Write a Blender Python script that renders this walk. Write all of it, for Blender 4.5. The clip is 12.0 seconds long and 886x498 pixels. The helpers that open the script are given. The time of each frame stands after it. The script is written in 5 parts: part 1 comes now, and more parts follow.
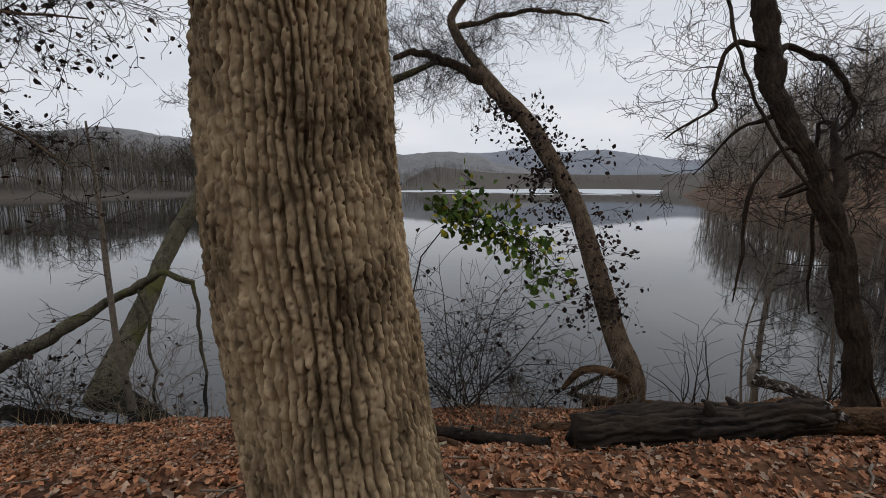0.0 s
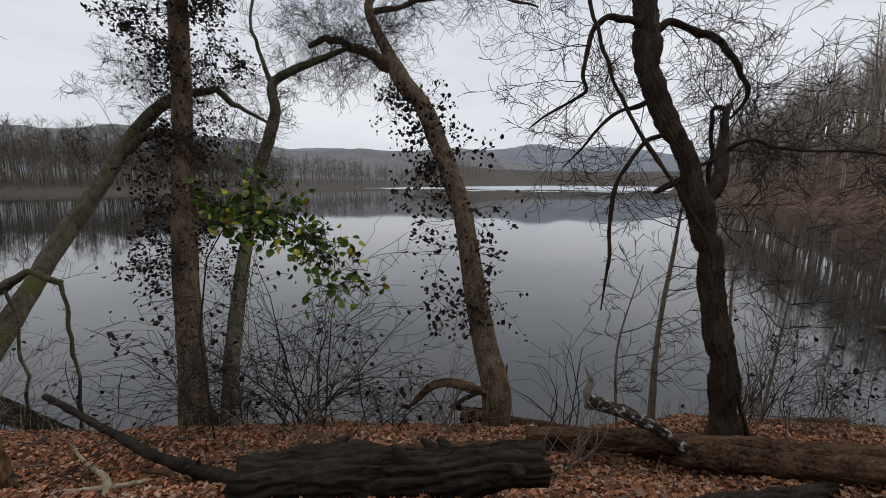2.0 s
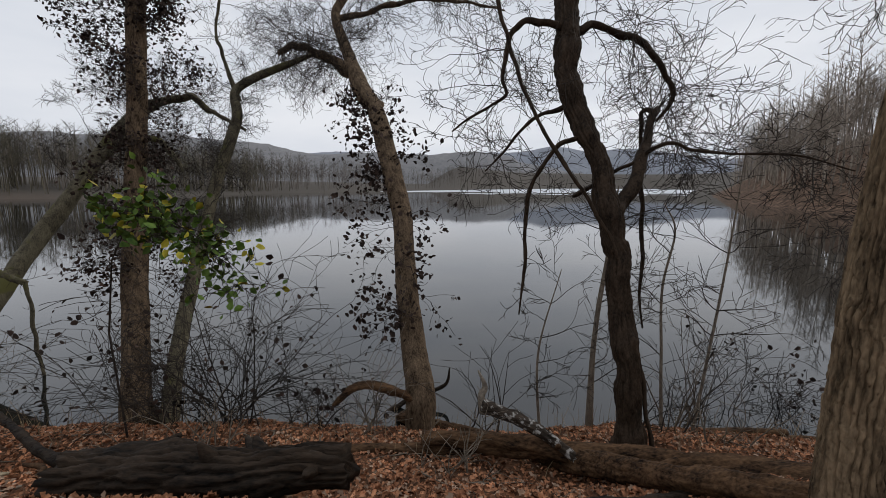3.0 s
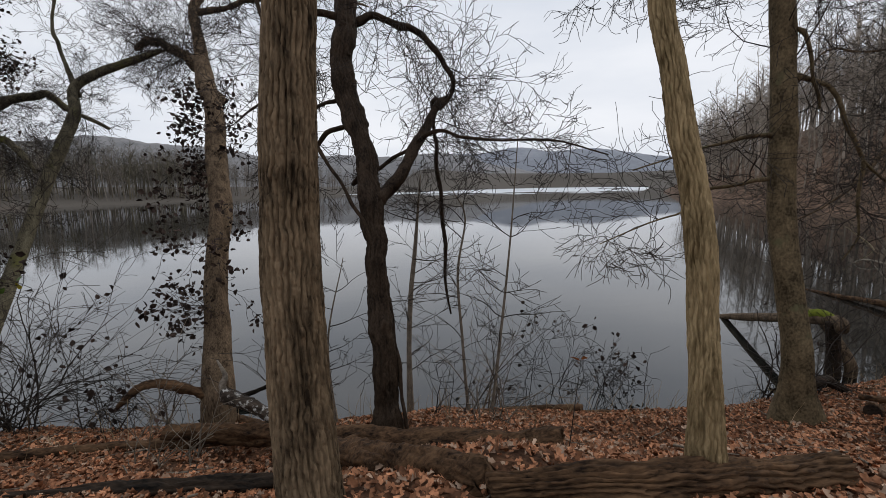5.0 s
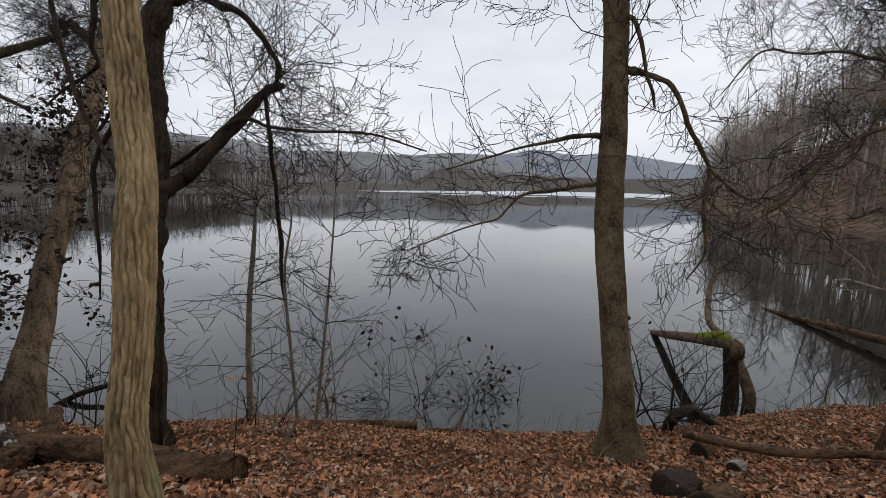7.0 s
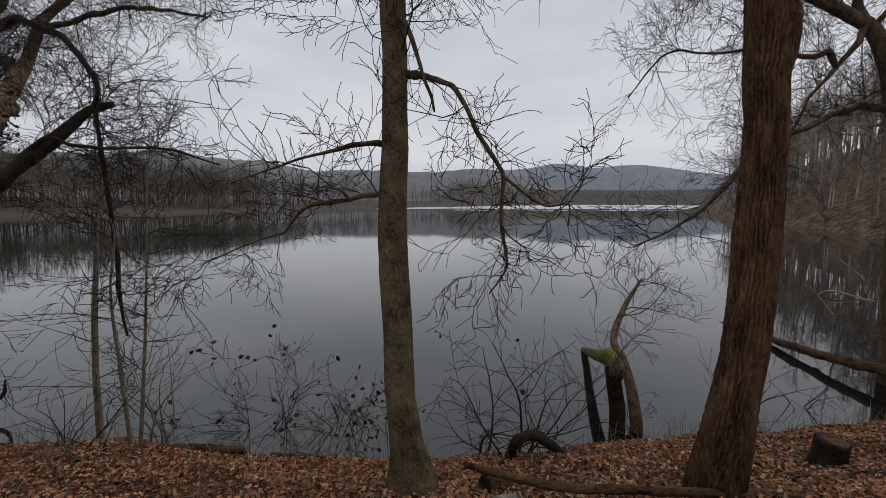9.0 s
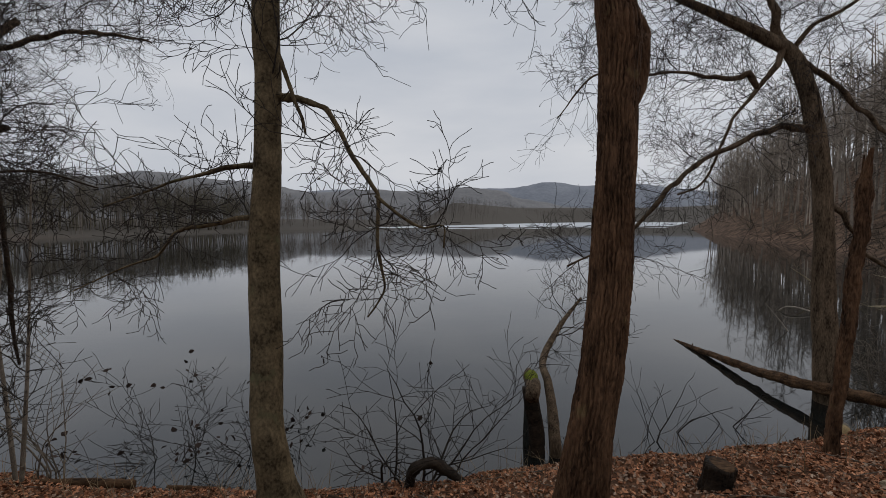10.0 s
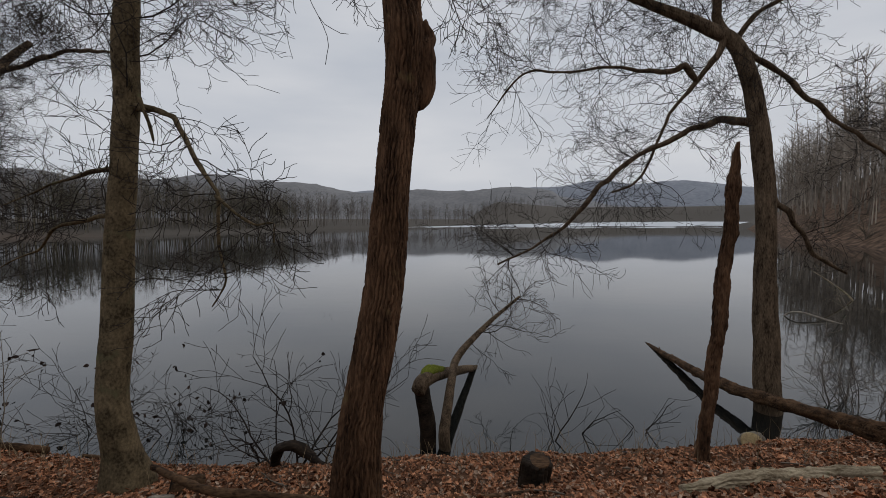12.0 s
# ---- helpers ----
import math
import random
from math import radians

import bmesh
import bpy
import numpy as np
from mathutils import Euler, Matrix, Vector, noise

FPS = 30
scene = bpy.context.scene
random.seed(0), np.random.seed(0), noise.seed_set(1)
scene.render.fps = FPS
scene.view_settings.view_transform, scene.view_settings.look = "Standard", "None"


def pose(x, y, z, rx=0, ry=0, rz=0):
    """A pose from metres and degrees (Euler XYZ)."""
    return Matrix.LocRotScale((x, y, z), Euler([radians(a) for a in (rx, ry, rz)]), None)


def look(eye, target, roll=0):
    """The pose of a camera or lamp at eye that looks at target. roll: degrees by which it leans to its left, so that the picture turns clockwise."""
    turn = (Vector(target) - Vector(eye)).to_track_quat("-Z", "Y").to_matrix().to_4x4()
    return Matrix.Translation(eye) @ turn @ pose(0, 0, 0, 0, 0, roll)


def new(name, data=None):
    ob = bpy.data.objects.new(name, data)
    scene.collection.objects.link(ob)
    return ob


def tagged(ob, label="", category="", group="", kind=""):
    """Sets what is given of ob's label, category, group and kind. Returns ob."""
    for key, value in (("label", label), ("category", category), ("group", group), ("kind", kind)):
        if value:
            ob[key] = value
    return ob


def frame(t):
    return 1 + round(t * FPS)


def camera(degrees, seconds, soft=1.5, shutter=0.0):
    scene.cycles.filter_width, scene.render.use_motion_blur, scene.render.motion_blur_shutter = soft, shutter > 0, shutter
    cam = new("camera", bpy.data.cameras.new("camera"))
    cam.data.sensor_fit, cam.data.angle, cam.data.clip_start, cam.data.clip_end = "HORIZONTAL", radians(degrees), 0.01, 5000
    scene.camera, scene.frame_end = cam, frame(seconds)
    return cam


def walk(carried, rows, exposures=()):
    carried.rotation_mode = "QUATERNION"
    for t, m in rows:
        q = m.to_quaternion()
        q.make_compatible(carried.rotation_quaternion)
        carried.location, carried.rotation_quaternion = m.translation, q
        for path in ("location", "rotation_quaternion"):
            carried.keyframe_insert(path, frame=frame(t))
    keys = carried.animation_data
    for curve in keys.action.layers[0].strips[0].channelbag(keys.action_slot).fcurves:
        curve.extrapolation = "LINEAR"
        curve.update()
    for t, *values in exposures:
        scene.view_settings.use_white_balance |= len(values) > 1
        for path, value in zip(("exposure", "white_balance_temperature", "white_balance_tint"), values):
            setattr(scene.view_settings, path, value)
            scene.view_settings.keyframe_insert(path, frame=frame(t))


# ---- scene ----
cam = camera(93.0, 12.0, soft=0.8)
PATH = [
    (0, (0.679, 2.040, 1.369), (0.905, 4.003, 1.074), 0.46),
    (0.5, (1.421, 2.160, 1.335), (1.622, 4.127, 1.040), -0.14),
    (1, (1.994, 2.347, 1.276), (2.251, 4.307, 0.971), 0.36),
    (1.5, (2.579, 2.403, 1.305), (2.774, 4.372, 1.009), 0.38),
    (2, (3.186, 2.436, 1.341), (3.368, 4.404, 1.031), 0.51),
    (2.5, (3.940, 2.434, 1.364), (4.035, 4.410, 1.069), 0.25),
    (4.5, (6.249, 1.624, 1.317), (6.440, 3.592, 1.015), 0.30),
    (5, (7.103, 2.020, 1.179), (7.353, 3.983, 0.891), -0.82),
    (5.5, (7.801, 2.067, 1.180), (8.068, 4.024, 0.869), -0.11),
    (6, (8.585, 2.166, 1.167), (8.840, 4.127, 0.864), 0.24),
    (6.5, (9.234, 2.219, 1.171), (9.463, 4.184, 0.874), 1.02),
    (8.5, (11.794, 2.099, 1.097), (11.801, 4.082, 0.843), 0.22),
    (9, (12.545, 2.286, 1.140), (12.613, 4.273, 0.923), 0.09),
    (9.5, (13.013, 2.353, 1.160), (13.165, 4.343, 1.025), 0.14),
    (10, (13.827, 2.307, 1.171), (13.931, 4.300, 1.042), -0.36),
    (10.5, (14.581, 2.290, 1.172), (14.680, 4.284, 1.041), -0.10),
    (11, (15.138, 2.199, 1.202), (15.227, 4.191, 1.052), 0.08),
    (11.5, (16.004, 2.052, 1.146), (15.986, 4.045, 0.984), -0.12),
    (12, (16.291, 2.059, 1.133), (16.187, 4.052, 1.003), -0.37),
]
walk(cam, [(t, look(eye, target, roll)) for t, eye, target, roll in PATH], exposures=[(0, 0.05), (0.5, 0.2), (1, 0.2), (2, 0.1), (2.5, 0.1), (4.5, 0.16), (5.5, 0.3), (6.5, 0.3), (8.5, -0.06), (10.5, -0.28), (12, -0.28)])

# ---- world and light: an overcast winter day ----
world = bpy.data.worlds.new("overcast_sky")
scene.world = world
world.use_nodes = True
wt = world.node_tree
wn, wl = wt.nodes, wt.links
wbg = wn["Background"]
sky = wn.new("ShaderNodeTexSky")
sky.sky_type = "NISHITA"
sky.sun_disc = False
sky.sun_elevation, sky.sun_rotation = radians(33), radians(70)
sky.air_density, sky.dust_density = 1.0, 4.0
wco = wn.new("ShaderNodeTexCoord")
wmap = wn.new("ShaderNodeMapping")
wmap.inputs["Scale"].default_value = (1.0, 1.0, 4.0)
wnoise = wn.new("ShaderNodeTexNoise")
wnoise.inputs["Scale"].default_value = 1.65
wnoise.inputs["Detail"].default_value = 5.0
wramp = wn.new("ShaderNodeValToRGB")
wramp.color_ramp.elements[0].position, wramp.color_ramp.elements[0].color = 0.3, (6.2, 6.7, 7.6, 1)
wramp.color_ramp.elements[1].position, wramp.color_ramp.elements[1].color = 0.7, (8.6, 8.8, 9.3, 1)
wmix = wn.new("ShaderNodeMixRGB")
wmix.inputs["Fac"].default_value = 0.97
wl.new(wco.outputs["Generated"], wmap.inputs["Vector"])
wl.new(wmap.outputs["Vector"], wnoise.inputs["Vector"])
wl.new(wnoise.outputs["Fac"], wramp.inputs["Fac"])
wl.new(sky.outputs["Color"], wmix.inputs["Color1"])
wl.new(wramp.outputs["Color"], wmix.inputs["Color2"])
wl.new(wmix.outputs["Color"], wbg.inputs["Color"])
wbg.inputs["Strength"].default_value = 0.088
sun_data = bpy.data.lights.new("sun", "SUN")
sun_data.energy, sun_data.angle, sun_data.color = 1.0, radians(30), (1.0, 0.97, 0.93)
sun = new("sun", sun_data)
sun.matrix_world = look((80, 34, 56), (0, 5, 0))

WATER = -2.6


# ---- materials ----
def material(name, low, high, scale=8.0, rough=0.85, bump=0.3, stretch=(1, 1, 1), spots=None, spec=0.12, fine=6.0, coords="Object", per_object=0.0):
    """Two-scale mottled surface: broad stains and fine grain in colour and relief."""
    m = bpy.data.materials.new(name)
    m.use_nodes = True
    n, l = m.node_tree.nodes, m.node_tree.links
    b = n["Principled BSDF"]
    b.inputs["Roughness"].default_value = rough
    b.inputs["Specular IOR Level"].default_value = spec
    tc = n.new("ShaderNodeTexCoord")
    mp = n.new("ShaderNodeMapping")
    mp.inputs["Scale"].default_value = stretch
    l.new(tc.outputs[coords], mp.inputs["Vector"])
    n1, n2 = n.new("ShaderNodeTexNoise"), n.new("ShaderNodeTexNoise")
    n1.inputs["Scale"].default_value, n1.inputs["Detail"].default_value = scale, 6.0
    n2.inputs["Scale"].default_value, n2.inputs["Detail"].default_value = scale * fine, 8.0
    l.new(mp.outputs["Vector"], n1.inputs["Vector"])
    l.new(mp.outputs["Vector"], n2.inputs["Vector"])
    add = n.new("ShaderNodeMath")
    add.operation = "MULTIPLY_ADD"
    add.inputs[1].default_value = 0.5
    hal = n.new("ShaderNodeMath")
    hal.operation = "MULTIPLY"
    hal.inputs[1].default_value = 0.5
    l.new(n2.outputs["Fac"], hal.inputs[0])
    l.new(n1.outputs["Fac"], add.inputs[0])
    l.new(hal.outputs[0], add.inputs[2])
    ramp = n.new("ShaderNodeValToRGB")
    ramp.color_ramp.elements[0].position, ramp.color_ramp.elements[0].color = 0.36, (*low, 1)
    ramp.color_ramp.elements[1].position, ramp.color_ramp.elements[1].color = 0.64, (*high, 1)
    l.new(add.outputs[0], ramp.inputs["Fac"])
    out = ramp.outputs["Color"]
    if spots:
        n3 = n.new("ShaderNodeTexNoise")
        n3.inputs["Scale"].default_value, n3.inputs["Detail"].default_value = spots[1], 5.0
        l.new(tc.outputs[coords], n3.inputs["Vector"])
        r3 = n.new("ShaderNodeValToRGB")
        r3.color_ramp.elements[0].position, r3.color_ramp.elements[1].position = spots[2], spots[2] + 0.08
        l.new(n3.outputs["Fac"], r3.inputs["Fac"])
        mx = n.new("ShaderNodeMixRGB")
        mx.inputs["Color2"].default_value = (*spots[0], 1)
        l.new(r3.outputs["Color"], mx.inputs["Fac"])
        l.new(out, mx.inputs["Color1"])
        out = mx.outputs["Color"]
    if per_object:
        geo = n.new("ShaderNodeNewGeometry")
        hs = n.new("ShaderNodeHueSaturation")
        mr = n.new("ShaderNodeMapRange")
        mr.inputs["To Min"].default_value, mr.inputs["To Max"].default_value = 1 - per_object, 1 + per_object
        l.new(geo.outputs["Random Per Island"], mr.inputs["Value"])
        l.new(mr.outputs["Result"], hs.inputs["Value"])
        l.new(out, hs.inputs["Color"])
        out = hs.outputs["Color"]
    l.new(out, b.inputs["Base Color"])
    bp = n.new("ShaderNodeBump")
    bp.inputs["Strength"].default_value, bp.inputs["Distance"].default_value = bump, 0.02
    l.new(add.outputs[0], bp.inputs["Height"])
    l.new(bp.outputs["Normal"], b.inputs["Normal"])
    return m


BARK_BIG = material("ridged_bark", (0.05, 0.032, 0.017), (0.45, 0.335, 0.2), 6, 0.9, 0.6, (1, 1, 0.5), ((0.22, 0.21, 0.12), 2.0, 0.68))
BARK_GREY = material("grey_brown_bark", (0.026, 0.017, 0.010), (0.19, 0.135, 0.088), 9, 0.9, 0.5, (1, 1, 0.25))
BARK_NEAR = material("furrowed_bark", (0.022, 0.015, 0.009), (0.27, 0.195, 0.12), 9, 0.9, 0.6, (1, 1, 0.25))
BARK_PALE = material("pale_tan_bark", (0.085, 0.058, 0.026), (0.43, 0.32, 0.175), 9, 0.9, 0.5, (1, 1, 0.2), ((0.20, 0.20, 0.10), 2.0, 0.64))
BARK_SMOOTH = material("smooth_olive_bark", (0.036, 0.026, 0.014), (0.185, 0.138, 0.08), 6, 0.85, 0.35, (1, 1, 0.8), ((0.12, 0.112, 0.06), 3.0, 0.62))
BARK_RED = material("reddish_bark", (0.018, 0.0095, 0.0055), (0.165, 0.09, 0.05), 9, 0.9, 0.7, (1, 1, 0.2), ((0.16, 0.115, 0.055), 2.4, 0.66))
BARK_DARK = material("dark_wet_bark", (0.010, 0.0065, 0.004), (0.060, 0.040, 0.026), 9, 0.75, 0.5, (1, 1, 0.5))
BARK_MOSSY = material("mossy_bark", (0.0390, 0.0325, 0.0228), (0.1615, 0.1425, 0.0950), 9, 0.9, 0.5, (1, 1, 0.4), ((0.10, 0.095, 0.035), 1.6, 0.57))
TWIG = material("bare_twig", (0.0150, 0.0120, 0.0100), (0.0600, 0.0480, 0.0396), 12, 0.85, 0.1)
TWIG_PALE = material("pale_twig", (0.10, 0.08, 0.06), (0.25, 0.21, 0.165), 12, 0.85, 0.1)
LOG_DARK = material("wet_rotten_wood", (0.0042, 0.0035, 0.0028), (0.0465, 0.0315, 0.0210), 7, 0.7, 1.0, (0.35, 1, 1), ((0.3, 0.28, 0.25), 11, 0.72))
LOG_FUNGUS = material("fungus_flecked_wood", (0.012, 0.01, 0.008), (0.08, 0.06, 0.045), 7, 0.8, 1.0, (0.35, 1, 1), ((0.42, 0.40, 0.37), 16, 0.56))
LOG_BROWN = material("rotten_brown_wood", (0.010, 0.006, 0.004), (0.15, 0.085, 0.045), 7, 0.85, 1.0, (0.35, 1, 1))
LOG_GREY = material("weathered_grey_wood", (0.10, 0.085, 0.07), (0.34, 0.29, 0.23), 7, 0.85, 0.7, (0.4, 1, 1), ((0.16, 0.18, 0.10), 3, 0.6))
SNAG_WOOD = material("peeling_dead_wood", (0.04, 0.022, 0.012), (0.30, 0.17, 0.09), 6, 0.85, 0.8, (1, 1, 0.3))
LOG_BLEACHED = material("bleached_tan_wood", (0.15, 0.11, 0.065), (0.47, 0.39, 0.27), 7, 0.85, 1.0, (0.4, 1, 1), ((0.14, 0.14, 0.07), 4, 0.6))
WOOD_CUT = material("fresh_cut_wood", (0.35, 0.25, 0.12), (0.62, 0.48, 0.27), 14, 0.8, 0.2)
WOOD_RAW = material("barkless_orange_wood", (0.18, 0.10, 0.05), (0.42, 0.25, 0.13), 9, 0.8, 0.5, (1, 1, 0.2))
MOSS = material("bright_moss", (0.07, 0.09, 0.01), (0.20, 0.22, 0.03), 20, 0.95, 0.6)
SOIL = material("leafy_soil", (0.040, 0.021, 0.013), (0.19, 0.098, 0.056), 3.5, 0.95, 0.9, fine=9)
_sn, _sl = SOIL.node_tree.nodes, SOIL.node_tree.links
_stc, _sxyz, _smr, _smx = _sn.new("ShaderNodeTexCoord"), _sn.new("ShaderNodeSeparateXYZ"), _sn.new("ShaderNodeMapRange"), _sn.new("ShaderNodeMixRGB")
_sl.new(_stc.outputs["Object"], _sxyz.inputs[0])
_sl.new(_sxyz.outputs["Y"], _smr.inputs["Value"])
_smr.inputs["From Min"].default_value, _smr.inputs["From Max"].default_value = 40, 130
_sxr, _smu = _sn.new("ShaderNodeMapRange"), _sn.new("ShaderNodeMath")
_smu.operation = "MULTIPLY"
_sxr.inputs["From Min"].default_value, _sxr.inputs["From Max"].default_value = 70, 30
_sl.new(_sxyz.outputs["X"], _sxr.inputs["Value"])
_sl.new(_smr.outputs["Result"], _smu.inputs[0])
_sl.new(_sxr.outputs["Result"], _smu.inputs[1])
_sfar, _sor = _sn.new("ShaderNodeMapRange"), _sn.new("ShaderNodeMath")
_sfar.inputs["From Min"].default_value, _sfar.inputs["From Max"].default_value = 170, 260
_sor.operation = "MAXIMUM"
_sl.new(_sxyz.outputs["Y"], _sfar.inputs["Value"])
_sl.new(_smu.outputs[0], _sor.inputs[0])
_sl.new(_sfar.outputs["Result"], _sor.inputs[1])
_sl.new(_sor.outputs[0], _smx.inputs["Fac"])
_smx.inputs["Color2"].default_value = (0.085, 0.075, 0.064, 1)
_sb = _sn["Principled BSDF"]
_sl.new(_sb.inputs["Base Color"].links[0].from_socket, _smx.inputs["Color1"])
_srx, _srm = _sn.new("ShaderNodeMapRange"), _sn.new("ShaderNodeMixRGB")
_srx.inputs["From Min"].default_value, _srx.inputs["From Max"].default_value = 25, 33
_srt, _srn, _srr = _sn.new("ShaderNodeMath"), _sn.new("ShaderNodeTexNoise"), _sn.new("ShaderNodeValToRGB")
_srt.operation = "SUBTRACT"
_srn.inputs["Scale"].default_value, _srn.inputs["Detail"].default_value = 0.9, 9.0
_srr.color_ramp.elements[0].position, _srr.color_ramp.elements[0].color = 0.38, (0.05, 0.032, 0.022, 1)
_srr.color_ramp.elements[1].position, _srr.color_ramp.elements[1].color = 0.64, (0.20, 0.13, 0.088, 1)
_sl.new(_stc.outputs["Object"], _srn.inputs["Vector"])
_sl.new(_srn.outputs["Fac"], _srr.inputs["Fac"])
_sl.new(_sxyz.outputs["X"], _srx.inputs["Value"])
_sl.new(_srx.outputs["Result"], _srt.inputs[0])
_sl.new(_sor.outputs[0], _srt.inputs[1])
_srt.use_clamp = True
_sl.new(_srt.outputs[0], _srm.inputs["Fac"])
_sl.new(_smx.outputs["Color"], _srm.inputs["Color1"])
_sl.new(_srr.outputs["Color"], _srm.inputs["Color2"])
_sl.new(_srm.outputs["Color"], _sb.inputs["Base Color"])
LITTER = material("fallen_leaf", (0.13, 0.052, 0.026), (0.48, 0.23, 0.122), 3, 0.7, 0.15, per_object=0.75)
LITTER_PALE = material("bleached_leaf", (0.28, 0.175, 0.115), (0.50, 0.36, 0.26), 3, 0.75, 0.15, per_object=0.35)
LEAF_DEAD = material("withered_leaf", (0.0120, 0.0096, 0.0084), (0.0638, 0.0413, 0.0323), 3, 0.8, 0.1, per_object=0.5)
LEAF_GREEN = material("green_leaf", (0.03, 0.06, 0.012), (0.11, 0.17, 0.03), 3, 0.55, 0.1, per_object=0.5)
LEAF_YELLOW = material("yellow_leaf", (0.25, 0.22, 0.02), (0.42, 0.36, 0.05), 3, 0.6, 0.1, per_object=0.3)
LEAF_ORANGE = material("orange_leaf", (0.45, 0.16, 0.03), (0.62, 0.27, 0.06), 3, 0.6, 0.1)
GRASS = material("dry_grass", (0.16, 0.11, 0.06), (0.38, 0.29, 0.18), 6, 0.9, 0.1, per_object=0.4)
WOODS_FAR = material("bare_far_woods", (0.085, 0.074, 0.064), (0.17, 0.145, 0.125), 0.06, 0.95, 0.0, per_object=0.35)
WOODS_RIGHT = material("bare_hillside_woods", (0.15, 0.125, 0.10), (0.42, 0.36, 0.30), 0.15, 0.95, 0.0, per_object=0.45)
WOODS_LEFT = material("dark_shore_woods", (0.045, 0.042, 0.03), (0.13, 0.112, 0.08), 0.1, 0.95, 0.0, per_object=0.4)
# distance haze is put into this base colour, pale and bluish
HILL_FAR = material("haze_tinted_hill", (0.185, 0.20, 0.23), (0.26, 0.275, 0.305), 0.012, 1.0, 0.0, (1, 1, 1.6))
# nearer ridge: woods colour greyed to stand in for thinner haze
HILL_MID = material("haze_greyed_ridge", (0.15, 0.15, 0.155), (0.23, 0.225, 0.225), 0.02, 1.0, 0.0, (1, 1, 1.6))
HILL_FLOOR = material("hillside_litter", (0.10, 0.065, 0.045), (0.24, 0.16, 0.11), 0.3, 1.0, 0.3)
ICE = material("thin_lake_ice", (0.42, 0.45, 0.48), (0.60, 0.63, 0.66), 0.02, 0.35, 0.05, (1, 0.2, 1))

water_mat = bpy.data.materials.new("calm_lake_water")
water_mat.use_nodes = True
_n, _l = water_mat.node_tree.nodes, water_mat.node_tree.links
_b = _n["Principled BSDF"]
_b.inputs["Base Color"].default_value = (0.011, 0.012, 0.011, 1)
_b.inputs["Roughness"].default_value = 0.03
_b.inputs["IOR"].default_value = 1.65
_tc, _mp, _nz, _bp = _n.new("ShaderNodeTexCoord"), _n.new("ShaderNodeMapping"), _n.new("ShaderNodeTexNoise"), _n.new("ShaderNodeBump")
_mp.inputs["Scale"].default_value = (0.5, 1.6, 1)
_nz.inputs["Scale"].default_value, _nz.inputs["Detail"].default_value = 1.2, 3.0
_bp.inputs["Strength"].default_value, _bp.inputs["Distance"].default_value = 0.03, 0.05
_l.new(_tc.outputs["Object"], _mp.inputs["Vector"])
_l.new(_mp.outputs["Vector"], _nz.inputs["Vector"])
_l.new(_nz.outputs["Fac"], _bp.inputs["Height"])
_l.new(_bp.outputs["Normal"], _b.inputs["Normal"])


# ---- building helpers ----
class Geo:
    """Vertices and faces gathered for one mesh."""

    def __init__(self):
        self.v, self.f = [], []

    def add(self, verts, faces):
        k = len(self.v)
        self.v.extend(verts)
        self.f.extend([tuple(i + k for i in q) for q in faces])


def mesh_of(name, geo, mat, smooth=True):
    me = bpy.data.meshes.new(name)
    me.from_pydata([tuple(map(float, p)) for p in geo.v], [], geo.f)
    me.materials.append(mat)
    if smooth:
        me.polygons.foreach_set("use_smooth", [True] * len(me.polygons))
    me.update()
    return me


def part(name, geo, mat, parent, label="", smooth=True, kind=""):
    ob = new(name, mesh_of(name, geo, mat, smooth))
    ob.parent = parent
    ob.matrix_parent_inverse = parent.matrix_world.inverted()
    return tagged(ob, label, kind=kind)


def thing(name, at, label, category, group="", kind=""):
    ob = new(name)
    ob.matrix_world = Matrix.Translation(at)
    ob.empty_display_size = 0.2
    return tagged(ob, label, category, group, kind)


def spline(pts, step):
    """A smooth line through control points (x, y, z, r), at about this step."""
    p = np.array(pts, float)
    if len(p) < 2:
        return p
    ext = np.vstack([2 * p[0] - p[1], p, 2 * p[-1] - p[-2]])
    out = []
    for i in range(1, len(ext) - 2):
        a, b, c, d = ext[i - 1], ext[i], ext[i + 1], ext[i + 2]
        n = max(2, int(np.linalg.norm(c[:3] - b[:3]) / step))
        t = (np.arange(n) / n)[:, None]
        out.append(0.5 * (2 * b + (c - a) * t + (2 * a - 5 * b + 4 * c - d) * t * t + (3 * b - a - 3 * c + d) * t ** 3))
    out.append(ext[-2][None])
    q = np.vstack(out)
    q[:, 3] = np.maximum(q[:, 3], 0.002)
    return q


def dice(a, c, seed):
    """Even random numbers from whole-number places."""
    h = (a.astype(np.int64) * 73856093) ^ (c.astype(np.int64) * 19349663) ^ (int(seed) * 83492791)
    h = (h ^ (h >> 13)) * 1274126177 & 0x7FFFFFFF
    h = (h ^ (h >> 11)) * 668265263 & 0x7FFFFFFF
    return ((h >> 7) & 0xFFFF) / 65535.0


def soft(u, v, seed, wrap=10 ** 6):
    """Smooth random waves over u and v; u repeats after wrap."""
    iu, iv = np.floor(u), np.floor(v)
    fu, fv = u - iu, v - iv
    fu, fv = fu * fu * (3 - 2 * fu), fv * fv * (3 - 2 * fv)
    a, c = dice(iu % wrap, iv, seed), dice((iu + 1) % wrap, iv, seed)
    d, e = dice(iu % wrap, iv + 1, seed), dice((iu + 1) % wrap, iv + 1, seed)
    return (a * (1 - fu) + c * fu) * (1 - fv) + (d * (1 - fu) + e * fu) * fv


